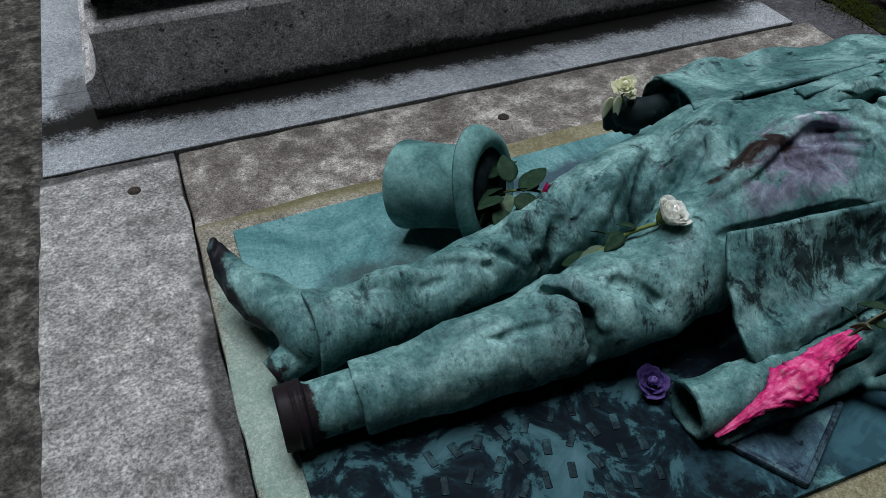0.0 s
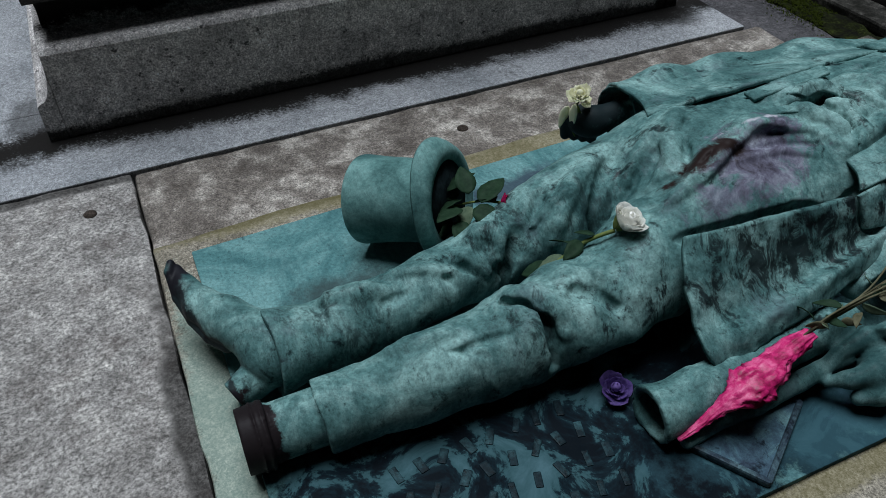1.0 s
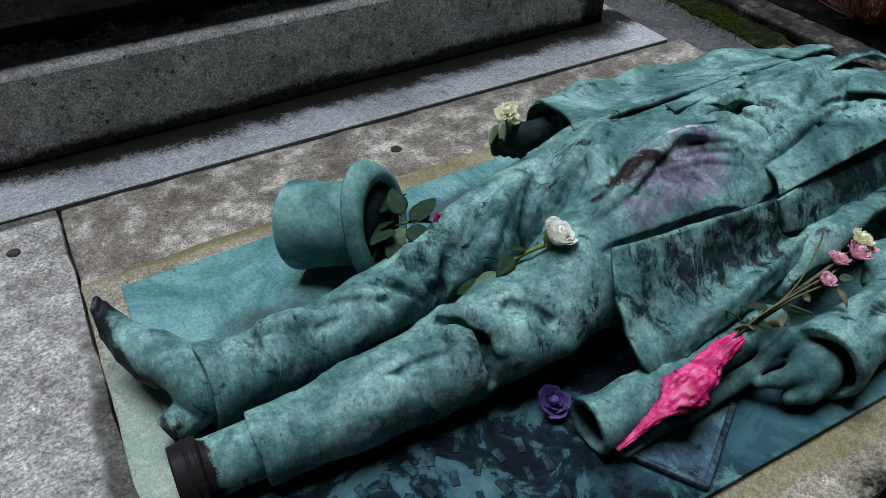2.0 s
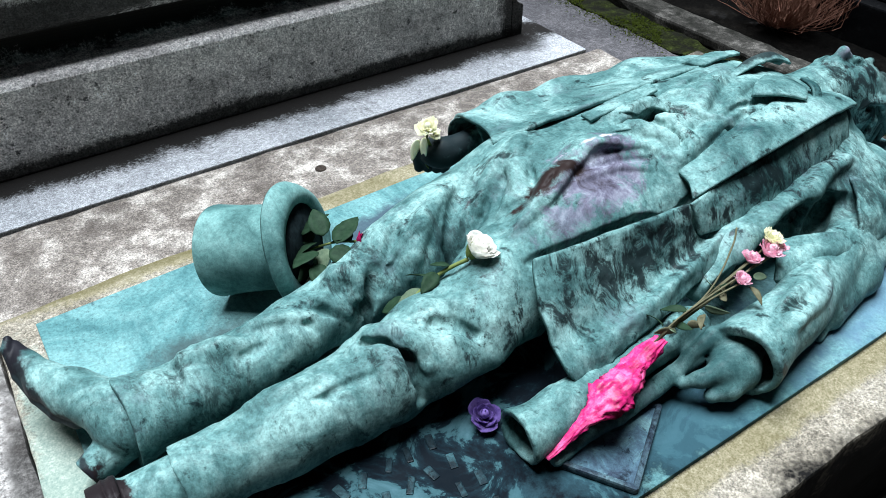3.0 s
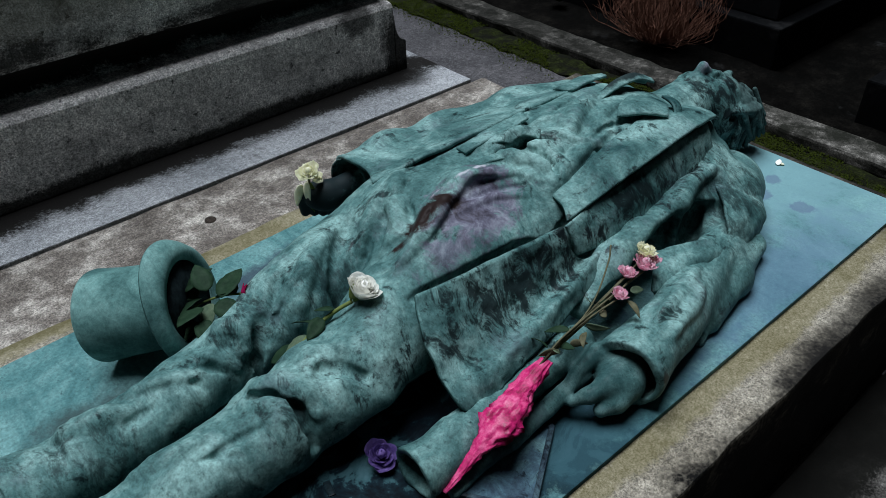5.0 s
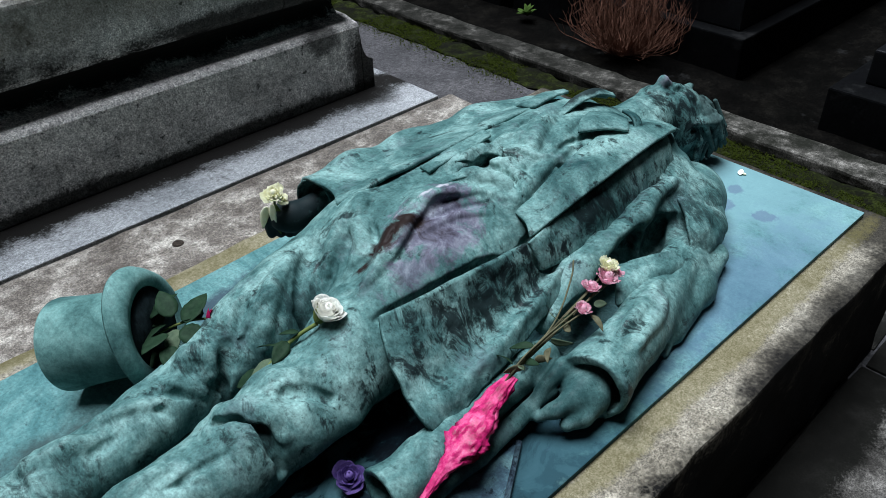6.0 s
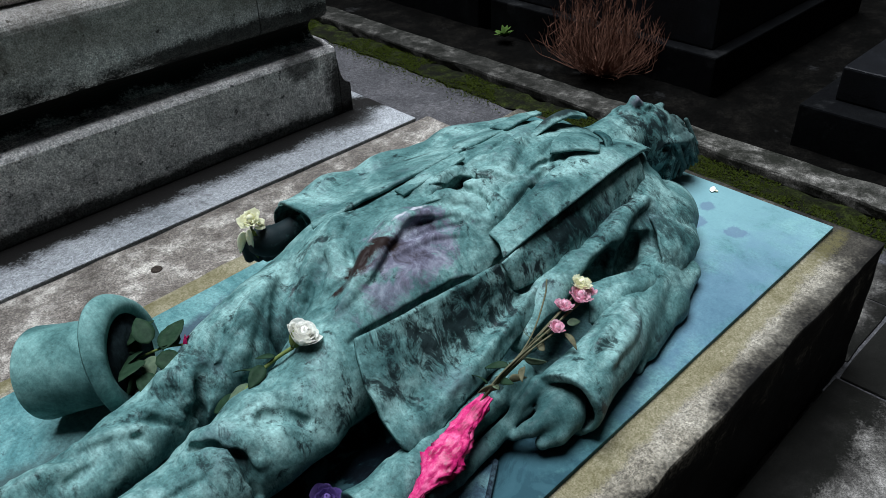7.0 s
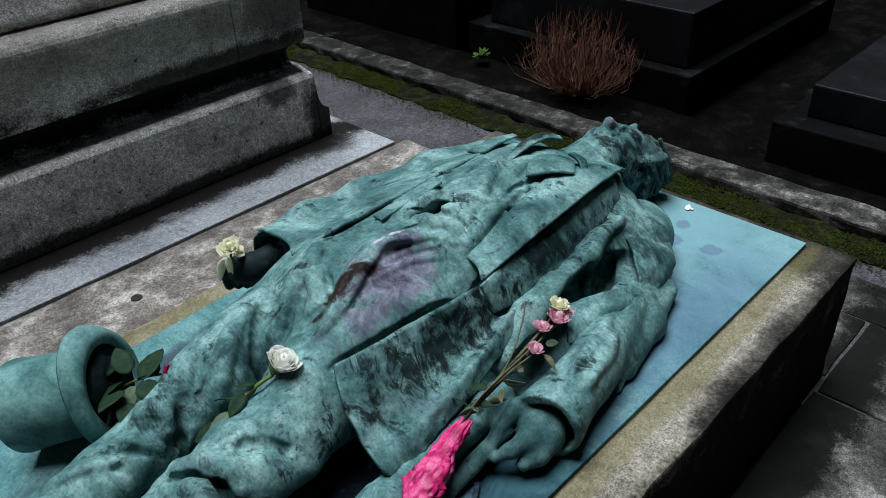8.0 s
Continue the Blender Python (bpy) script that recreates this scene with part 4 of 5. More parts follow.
egg((1.735, 0.488, 0.150), (0.080, 0.060, 0.068), 0.03)
egg((1.672, 0.498, 0.160), (0.040, 0.042, 0.040), 0.025)
limb([(1.694, 0.520, 0.200, 0.009), (1.700, 0.500, 0.208, 0.010), (1.696, 0.478, 0.200, 0.009)], 0.008)
limb([(1.718, 0.462, 0.200, 0.008), (1.716, 0.482, 0.213, 0.010), (1.716, 0.510, 0.213, 0.010), (1.720, 0.532, 0.200, 0.008)], 0.008)
limb([(1.706, 0.480, 0.208, 0.004), (1.707, 0.512, 0.208, 0.004)], 0.005, cut=True)
limb([(1.732, 0.494, 0.220, 0.0135), (1.742, 0.491, 0.236, 0.0115), (1.772, 0.487, 0.214, 0.0085)], 0.007)
limb([(1.790, 0.440, 0.190, 0.010), (1.782, 0.470, 0.208, 0.010), (1.786, 0.488, 0.204, 0.009), (1.782, 0.508, 0.206, 0.010), (1.790, 0.535, 0.188, 0.010)], 0.010)
for y in (0.458, 0.516):
    egg((1.766, y, 0.210), (0.012, 0.014, 0.014), 0.008, cut=True)
    egg((1.766, y, 0.196), (0.010, 0.012, 0.009), 0.004)
egg((1.765, 0.408, 0.125), (0.026, 0.010, 0.020), 0.005)
egg((1.765, 0.402, 0.125), (0.014, 0.008, 0.010), 0.004, cut=True)
rng = random.Random(5)
for i in range(70):
    a = rng.uniform(-0.6, 1.15)
    x0, y0, z0 = 1.795 + rng.uniform(0, 0.06), 0.475 - 0.075 * a, 0.190 - 0.055 * abs(a)
    x1, y1 = x0 + rng.uniform(0.01, 0.05), y0 - rng.uniform(0.005, 0.03) * (1 if a > 0 else -1)
    limb([(x0 - 0.03, y0, z0 + 0.006, 0.006), (x0, y0 - 0.008 * a, z0, 0.0085), (x1, y1, max(0.02, z0 - rng.uniform(0.03, 0.10)), 0.0055)], 0.003)
for i in range(26):
    y0, x0 = 0.390 + 0.007 * (i % 5), 1.775 + 0.0045 * i
    limb([(x0, y0 + 0.03, 0.155, 0.006), (x0 + 0.012, y0, 0.09, 0.0085), (x0 + 0.004, y0 + 0.006 * (i % 3), 0.02, 0.0055)], 0.003)
head_v, head_q = st.mesh()
st = body

cl = Cloth()
# coat skirt turned back over the near side
cl.sheet([up((0.690, 0.314, 0.222), (0.77, 0.303, 0.222), (0.865, 0.293, 0.222), (1.004, 0.279, 0.222)), up((0.668, 0.270, 0.190), (0.77, 0.266, 0.172), (0.88, 0.264, 0.165), (1.01, 0.262, 0.180)), up((0.660, 0.222, 0.140), (0.76, 0.228, 0.122), (0.90, 0.236, 0.130), (1.03, 0.250, 0.155)), up((0.657, 0.176, 0.108), (0.754, 0.188, 0.116), (0.916, 0.208, 0.140), (1.06, 0.238, 0.165)), up((0.672, 0.160, 0.080), (0.765, 0.172, 0.085), (0.92, 0.192, 0.108), (1.07, 0.222, 0.135))], 0.009, 90, 44, 0.005, 26)
# lapel: a broad turned strip with a free edge, and the coat front below it
cl.sheet([up((1.05, 0.350, 0.236), (1.16, 0.360, 0.262), (1.28, 0.376, 0.276), (1.41, 0.388, 0.270), (1.52, 0.405, 0.240), (1.61, 0.435, 0.190)), up((1.04, 0.315, 0.236), (1.165, 0.320, 0.262), (1.29, 0.330, 0.274), (1.415, 0.342, 0.272), (1.525, 0.362, 0.248), (1.615, 0.395, 0.200)), up((1.02, 0.286, 0.226), (1.17, 0.285, 0.248), (1.30, 0.290, 0.258), (1.42, 0.302, 0.258), (1.53, 0.322, 0.240), (1.62, 0.358, 0.195))], 0.007, 90, 22, 0.003, 30, 2)
cl.sheet([up((1.008, 0.276, 0.226), (1.10, 0.290, 0.228), (1.25, 0.300, 0.236), (1.40, 0.312, 0.240), (1.52, 0.33, 0.226)), up((1.012, 0.262, 0.205), (1.09, 0.266, 0.200), (1.23, 0.272, 0.200), (1.39, 0.285, 0.205), (1.515, 0.31, 0.20)), up((1.016, 0.252, 0.170), (1.08, 0.250, 0.160), (1.21, 0.252, 0.155), (1.375, 0.268, 0.165), (1.51, 0.295, 0.17))], 0.007, 70, 16, 0.003, 34, 3)
# near sleeve: the flat side of the upper arm and the band that turns over the forearm
cl.sheet([up((1.456, 0.277, 0.150), (1.420, 0.211, 0.145), (1.376, 0.167, 0.130), (1.353, 0.137, 0.105)), up((1.530, 0.259, 0.135), (1.477, 0.196, 0.125), (1.429, 0.154, 0.110), (1.361, 0.129, 0.088)), up((1.640, 0.262, 0.085), (1.573, 0.197, 0.080), (1.512, 0.149, 0.068), (1.384, 0.124, 0.058)), up((1.645, 0.270, 0.010), (1.568, 0.205, 0.010), (1.505, 0.158, 0.010), (1.385, 0.130, 0.020))], 0.007, 50, 40, 0.0035, 30, 21)
cl.sheet([up((1.362, 0.140, 0.105), (1.284, 0.159, 0.122), (1.220, 0.181, 0.128), (1.178, 0.203, 0.120)), up((1.364, 0.126, 0.088), (1.280, 0.127, 0.110), (1.197, 0.144, 0.122), (1.132, 0.166, 0.122)), up((1.383, 0.125, 0.058), (1.302, 0.114, 0.075), (1.198, 0.122, 0.095), (1.101, 0.137, 0.108)), up((1.380, 0.134, 0.040), (1.309, 0.125, 0.055), (1.207, 0.128, 0.078), (1.112, 0.142, 0.090))], 0.007, 46, 26, 0.003, 34, 22)
# far coat front
cl.sheet([up((0.830, 0.612, 0.240), (0.936, 0.590, 0.262), (1.05, 0.582, 0.270), (1.20, 0.576, 0.276), (1.35, 0.572, 0.276), (1.42, 0.585, 0.268)), up((0.865, 0.675, 0.222), (0.97, 0.650, 0.240), (1.08, 0.640, 0.248), (1.22, 0.635, 0.252), (1.37, 0.628, 0.250), (1.45, 0.632, 0.242)), up((0.868, 0.735, 0.220), (1.0, 0.735, 0.214), (1.11, 0.722, 0.215), (1.25, 0.705, 0.215), (1.38, 0.692, 0.212), (1.48, 0.675, 0.205)), up((0.872, 0.790, 0.205), (1.02, 0.795, 0.195), (1.13, 0.788, 0.185), (1.27, 0.765, 0.180), (1.40, 0.745, 0.18), (1.50, 0.715, 0.175)), up((0.878, 0.818, 0.160), (1.02, 0.825, 0.150), (1.13, 0.822, 0.140), (1.27, 0.805, 0.125), (1.40, 0.785, 0.12), (1.50, 0.755, 0.11))], 0.008, 90, 34, 0.0022, 18, 4)
cl.sheet([up((1.34, 0.560, 0.284), (1.41, 0.566, 0.282), (1.49, 0.585, 0.262)), up((1.34, 0.60, 0.272), (1.43, 0.61, 0.268), (1.51, 0.62, 0.248)), up((1.38, 0.65, 0.240), (1.45, 0.655, 0.236), (1.53, 0.65, 0.22))], 0.006, 20, 14, 0.003, 30, 5)
# shirt collar points and tie end
cl.sheet([up((1.300, 0.408, 0.290), (1.345, 0.376, 0.292), (1.387, 0.344, 0.284)), up((1.335, 0.430, 0.296), (1.38, 0.402, 0.298), (1.415, 0.365, 0.286)), up((1.40, 0.455, 0.286), (1.43, 0.425, 0.284), (1.448, 0.39, 0.274))], 0.005, 18, 12, 0.001, 30, 6)
cl.sheet([up((1.452, 0.408, 0.286), (1.438, 0.368, 0.282), (1.410, 0.335, 0.246)), up((1.470, 0.404, 0.282), (1.456, 0.362, 0.278), (1.425, 0.328, 0.240))], 0.006, 18, 6, 0.001, 30, 7)
cl.sheet([up((1.318, 0.482, 0.280), (1.40, 0.484, 0.294), (1.48, 0.490, 0.286), (1.56, 0.500, 0.252)), up((1.322, 0.490, 0.282), (1.40, 0.505, 0.298), (1.49, 0.515, 0.290), (1.57, 0.52, 0.252)), up((1.335, 0.498, 0.268), (1.41, 0.524, 0.276), (1.49, 0.538, 0.266), (1.57, 0.535, 0.235))], 0.005, 30, 12, 0.001, 30, 8)
# waistcoat edge, shirt tuck and waistband
cl.sheet([up((0.995, 0.528, 0.274), (1.06, 0.522, 0.286), (1.12, 0.520, 0.290), (1.17, 0.530, 0.290)), up((1.00, 0.560, 0.270), (1.07, 0.555, 0.282), (1.13, 0.555, 0.286), (1.18, 0.562, 0.284))], 0.006, 30, 8, 0.002, 40, 11)
cl.sheet([up((0.905, 0.482, 0.268), (0.968, 0.488, 0.277), (1.043, 0.476, 0.279), (1.088, 0.434, 0.270), (1.096, 0.385, 0.246)), up((0.900, 0.464, 0.272), (0.965, 0.466, 0.280), (1.030, 0.454, 0.281), (1.066, 0.420, 0.272), (1.072, 0.380, 0.250))], 0.005, 40, 6, 0.0012, 40, 12)
cl.sheet([up((1.045, 0.506, 0.284), (1.085, 0.512, 0.296), (1.125, 0.506, 0.294), (1.155, 0.480, 0.284)), up((1.055, 0.494, 0.288), (1.085, 0.496, 0.302), (1.118, 0.490, 0.300), (1.142, 0.468, 0.288)), up((1.075, 0.482, 0.280), (1.092, 0.480, 0.290), (1.112, 0.476, 0.288), (1.13, 0.460, 0.280))], 0.005, 24, 10, 0.003, 60, 13)
# waistcoat corner
cl.sheet([up((1.050, 0.362, 0.236), (1.12, 0.380, 0.250), (1.20, 0.396, 0.262)), up((1.062, 0.342, 0.218), (1.13, 0.352, 0.232), (1.21, 0.362, 0.246)), up((1.066, 0.320, 0.186), (1.14, 0.325, 0.20), (1.22, 0.330, 0.215))], 0.006, 26, 14, 0.003, 30, 9)

me = bpy.data.meshes.new("statue")
all_v, all_f = [], []
for v, f in ((verts.tolist(), quads.tolist()), (boot_v.tolist(), boot_q.tolist()), (head_v.tolist(), head_q.tolist()), (cl.v, cl.f)):
    n = len(all_v)
    all_v += v
    all_f += [tuple(i + n for i in q) for q in f]
me.from_pydata(all_v, [], all_f)
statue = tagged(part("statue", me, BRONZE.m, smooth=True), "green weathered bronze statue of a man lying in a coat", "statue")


# ---- the hat ----
def lathe(rows, seg=48):
    """Rows of (radius, along) turned about the local x axis."""
    bm = bmesh.new()
    rings = []
    for r, x in rows:
        rings.append([bm.verts.new((x, r * math.cos(2 * math.pi * i / seg), r * math.sin(2 * math.pi * i / seg))) for i in range(seg)])
    for a, b in zip(rings, rings[1:]):
        for i in range(seg):
            bm.faces.new((a[i], a[(i + 1) % seg], b[(i + 1) % seg], b[i]))
    bm.faces.new(rings[0])
    bm.faces.new(rings[-1])
    bmesh.ops.recalc_face_normals(bm, faces=bm.faces[:])
    return bm


hat = thing("top_hat", "green bronze top hat lying on its side on the plate", "hat", (0.331, 0.788, Z + 0.083))
hat.rotation_euler = (0, radians(-14), radians(-46))
part("crown", lathe([(0.070, 0.004), (0.080, 0.0), (0.085, 0.003), (0.086, 0.010), (0.081, 0.055), (0.078, 0.11), (0.080, 0.160), (0.085, 0.180), (0.076, 0.1845), (0.0755, 0.165), (0.074, 0.015)], 64), HAT.m, hat, smooth=True)
# added sheet inside the crown, dark so the hollow's shade is in its colour
INNER_SHADE = patina("hat_inner_dark", (0.030, 0.050, 0.050), (0.010, 0.018, 0.020), (0.005, 0.008, 0.010), (0.004, 0.005, 0.006), rough=0.7).m
part("inner_shade", lathe([(0.0752, 0.180), (0.0745, 0.165), (0.0725, 0.02), (0.02, 0.017), (0.02, 0.018), (0.0715, 0.021), (0.0735, 0.165), (0.0742, 0.180)], 64), INNER_SHADE, hat, "inside surface of the hat, shade put into its colour", smooth=True)


def hat_brim():
    """A flaring brim, rolled back towards the crown at its sides."""
    bm = bmesh.new()
    seg, rows = 72, []
    prof = [(0.073, 0.178), (0.08, 0.186), (0.092, 0.189), (0.1048, 0.185), (0.1154, 0.174), (0.1193, 0.166), (0.1179, 0.162), (0.1115, 0.168), (0.09991, 0.177), (0.088, 0.178), (0.078, 0.173)]
    for r, x in prof:
        ring = []
        for i in range(seg):
            a = 2 * math.pi * i / seg
            k = max(0.0, (r - 0.088) / 0.027)
            back = 0.007 * k * k * math.sin(a) ** 2
            ring.append(bm.verts.new((x - back, r * math.cos(a) * (1 - 0.10 * k), r * math.sin(a))))
        rows.append(ring)
    for a, b in zip(rows, rows[1:] + rows[:1]):
        for i in range(seg):
            bm.faces.new((a[i], a[(i + 1) % seg], b[(i + 1) % seg], b[i]))
    bmesh.ops.recalc_face_normals(bm, faces=bm.faces[:])
    return bm


part("brim", hat_brim(), HAT.m, hat, smooth=True)


# ---- the folder under the gloves ----
folder = thing("folder", "flat bronze folder with a raised rim beside the hand", "folder", (0.693, 0.106, Z))
RIM = patina("rim_bronze", (0.075, 0.13, 0.15), (0.028, 0.046, 0.065), (0.010, 0.018, 0.026), (0.004, 0.006, 0.010), 0.5, 0.6, 20.0).m
folder.rotation_euler = (0, 0, math.atan2(0.538, 0.843))
part("board", box((-0.083, -0.062, 0), (0.083, 0.062, 0.009), 0.003), FOLDER.m, folder)
for lo, hi in (((-0.087, -0.066, 0), (0.087, -0.056, 0.014)), ((-0.087, 0.056, 0), (0.087, 0.066, 0.014)), ((-0.089, -0.064, 0), (-0.079, 0.064, 0.0145)), ((0.079, -0.064, 0), (0.089, 0.064, 0.0145))):
    part("rim", box(lo, hi, 0.0045), RIM, folder)


# ---- flowers ----
def petal_material(name, inner, outer, rough=0.6, thin=0.35):
    """Thin plant tissue: part of the light passes through."""
    m = Mat(name, rough, 0.0, 0.05)
    c = m.mix(m.ramp(m.noise(90, 6, 0.7), (0.3, 0.0), (0.7, 1.0)), inner, outer)
    m.colour(c)
    m.bump(m.noise(220, 4, 0.6), 0.25, 0.001)
    t, mx = m.t.nodes.new("ShaderNodeBsdfTranslucent"), m.t.nodes.new("ShaderNodeMixShader")
    m.put(t.inputs["Color"], c)
    m.put(mx.inputs[0], thin)
    m.put(mx.inputs[1], m.b.outputs[0])
    m.put(mx.inputs[2], t.outputs[0])
    m.put(m.t.nodes["Material Output"].inputs["Surface"], mx.outputs[0])
    return m.m


WHITE = petal_material("white_petal", (0.96, 0.95, 0.88), (0.98, 0.98, 0.94), 0.6, 0.2)
CREAM = petal_material("withered_petal", (0.84, 0.83, 0.56), (0.95, 0.94, 0.78), 0.75, 0.3)
PINK = petal_material("pink_petal", (0.80, 0.30, 0.46), (0.95, 0.78, 0.82), 0.6, 0.3)
MAGENTA = petal_material("magenta_petal", (0.55, 0.01, 0.13), (0.75, 0.06, 0.25))
VIOLET = petal_material("violet_petal", (0.09, 0.05, 0.24), (0.26, 0.18, 0.46))
LEAF = petal_material("rose_leaf", (0.010, 0.026, 0.014), (0.026, 0.055, 0.030), 0.55, 0.1)
PALE_LEAF = petal_material("faded_leaf", (0.06, 0.095, 0.06), (0.13, 0.175, 0.11), 0.6, 0.1)
DRY = petal_material("dry_leaf", (0.20, 0.17, 0.11), (0.42, 0.37, 0.29), 0.8)
STEM = petal_material("rose_stem", (0.13, 0.18, 0.05), (0.26, 0.32, 0.11), 0.6)
BROWN_STEM = petal_material("dry_stem", (0.10, 0.10, 0.06), (0.22, 0.21, 0.13), 0.7)


def bloom(parent, r, petals, seed, material, m, open_=0.5, ragged=0.08):
    """A rose head: a tight core and cupped petals set in a spiral round the z axis, its mouth upwards."""
    core = bmesh.new()
    bmesh.ops.create_uvsphere(core, u_segments=10, v_segments=6, radius=r * 0.32)
    for v in core.verts:
        v.co = Vector((v.co.x, v.co.y, v.co.z * 1.3 + r * 0.1))
    head = part("bloom", core, material, parent, smooth=True)
    head.matrix_basis = m
    rg = random.Random(seed)
    n, k2 = 9, 6
    for k in range(petals):
        bm = bmesh.new()
        f = (k + 0.6) / petals
        turn = k * 2.39996 + rg.uniform(-0.15, 0.15)
        rad, wide = r * (0.12 + 0.80 * f), 0.70 + 0.35 * rg.random()
        tall = r * (1.15 - 0.35 * f) * rg.uniform(0.88, 1.1)
        grid = []
        for i in range(n):
            u = -1 + 2 * i / (n - 1)
            line = []
            for j in range(k2):
                v = j / (k2 - 1)
                lean = rad * (0.35 + 0.65 * math.sin(v * 1.5)) + open_ * r * 0.45 * f * max(0, v - 0.5) ** 1.4 * 3 - 0.25 * rad * v * v * (1 - f)
                ang = turn + u * wide * (0.35 + 0.75 * math.sin(math.pi * min(1, v * 0.8 + 0.12)))
                edge = 1 - 0.16 * u * u * v - ragged * v * rg.random() - 0.25 * open_ * f * max(0, v - 0.7)
                line.append(bm.verts.new((lean * math.cos(ang), lean * math.sin(ang), tall * v * edge - r * 0.45)))
            grid.append(line)
        for i in range(n - 1):
            for j in range(k2 - 1):
                bm.faces.new((grid[i][j], grid[i + 1][j], grid[i + 1][j + 1], grid[i][j + 1]))
        bmesh.ops.solidify(bm, geom=bm.faces[:], thickness=0.0007)
        part("petal", bm, material, head, smooth=True)
    return head


def leaf(length, width, curl=0.3, seed=0):
    """A pointed leaf along +x with a folded midrib."""
    bm = bmesh.new()
    rg = random.Random(seed)
    n, m = 11, 5
    tw = rg.uniform(-0.3, 0.3)
    grid = []
    for i in range(n):
        u = i / (n - 1)
        w = width * 0.5 * math.sin(math.pi * u ** 0.75) ** 0.8 * (1 + 0.05 * (i % 2))
        row = []
        for j in range(m):
            q = -1 + 2 * j / (m - 1)
            row.append(bm.verts.new((length * u, w * q, -curl * length * u * u + 0.18 * w * abs(q) + tw * w * q * u + 0.03 * w * math.sin(u * 19))))
        grid.append(row)
    for i in range(n - 1):
        for j in range(m - 1):
            bm.faces.new((grid[i][j], grid[i + 1][j], grid[i + 1][j + 1], grid[i][j + 1]))
    bmesh.ops.remove_doubles(bm, verts=bm.verts[:], dist=1e-5)
    bmesh.ops.solidify(bm, geom=bm.faces[:], thickness=0.0008)
    return bm


def tube(pts, r, seg=8, taper=1.0, n=16):
    """A round stem along a smooth line."""
    line = spline(pts, n)
    bm = bmesh.new()
    rings = []
    for i, p in enumerate(line):
        d = Vector(line[min(i + 1, n)] - line[max(i - 1, 0)]).normalized()
        a = d.orthogonal().normalized()
        b = d.cross(a)
        q = r * (1 + (taper - 1) * i / n)
        rings.append([bm.verts.new(Vector(p) + q * (a * math.cos(2 * math.pi * k / seg) + b * math.sin(2 * math.pi * k / seg))) for k in range(seg)])
    for p, q in zip(rings, rings[1:]):
        shift = min(range(seg), key=lambda k: (q[k].co - p[0].co).length)
        q[:] = q[shift:] + q[:shift]
        for k in range(seg):
            bm.faces.new((p[k], p[(k + 1) % seg], q[(k + 1) % seg], q[k]))
    bm.faces.new(rings[0])
    bm.faces.new(rings[-1])
    bmesh.ops.recalc_face_normals(bm, faces=bm.faces[:])
    return bm


def aim(place, towards, roll=0.0):
    """A pose at place whose z axis points along towards."""
    q = Vector(towards).to_track_quat("Z", "X").to_matrix().to_4x4()
    return Matrix.Translation(place) @ q @ pose(0, 0, 0, 0, 0, roll)


def lay(place, heading, pitch=0.0, roll=0.0):
    """A pose at place whose x axis heads that way (degrees)."""
    return pose(*place, 0, 0, heading) @ pose(0, 0, 0, 0, -pitch, 0) @ pose(0, 0, 0, roll, 0, 0)


def set_part(name, bm, material, parent, m, label="", smooth=True):
    ob = part(name, bm, material, parent, label, smooth)
    ob.matrix_basis = m
    return ob


I4 = Matrix()
# white rose on the thighs
white_rose = thing("white_rose", "fresh white rose with green stem lying on the bronze legs", "rose")
bloom(white_rose, 0.033, 24, 3, WHITE, aim((0.642, 0.390, Z + 0.214), (0.35, -0.15, 0.85)), 0.22, 0.03)
set_part("stem", tube([(0.624, 0.396, Z + 0.196), (0.60, 0.405, Z + 0.186), (0.572, 0.414, Z + 0.170), (0.540, 0.414, Z + 0.152), (0.510, 0.412, Z + 0.138)], 0.0034), STEM, white_rose, I4)
for k in range(5):
    a = k * 1.257
    set_part("sepal", leaf(0.030, 0.011, -0.3, k), STEM, white_rose, aim((0.624, 0.396, Z + 0.197), (0.55, 0.0, 0.75)) @ pose(0, 0, 0, 0, 0, math.degrees(a)) @ pose(0.004, 0, 0, 0, -55, 0))
for k, (place, head, pitch, roll, size, mat) in enumerate((((0.595, 0.408, Z + 0.186), 130, 5, 20, 0.034, LEAF), ((0.575, 0.415, Z + 0.176), 205, -5, -20, 0.046, LEAF), ((0.565, 0.415, Z + 0.170), 120, 0, 30, 0.046, LEAF), ((0.545, 0.412, Z + 0.156), 165, -15, 10, 0.050, PALE_LEAF), ((0.530, 0.415, Z + 0.148), 215, -10, 30, 0.052, LEAF), ((0.520, 0.412, Z + 0.142), 140, -20, -10, 0.055, LEAF))):
    set_part("leaf", leaf(size, size * 0.55, 0.2, 400 + k), mat, white_rose, lay(place, head, pitch, roll))

# withered rose in the far hand
yellow = thing("withered_rose", "withered pale yellow rose held in the bronze hand", "rose")
bloom(yellow, 0.024, 15, 8, CREAM, aim((0.785, 0.765, Z + 0.212), (-0.25, -0.2, 0.9)), 0.5, 0.35)
bloom(yellow, 0.018, 10, 9, CREAM, aim((0.805, 0.778, Z + 0.190), (0.2, -0.4, 0.6)), 0.6, 0.4)
set_part("stem", tube([(0.787, 0.768, Z + 0.200), (0.80, 0.80, Z + 0.15), (0.835, 0.86, Z + 0.08), (0.86, 0.89, Z + 0.05)], 0.0026), BROWN_STEM, yellow, I4)
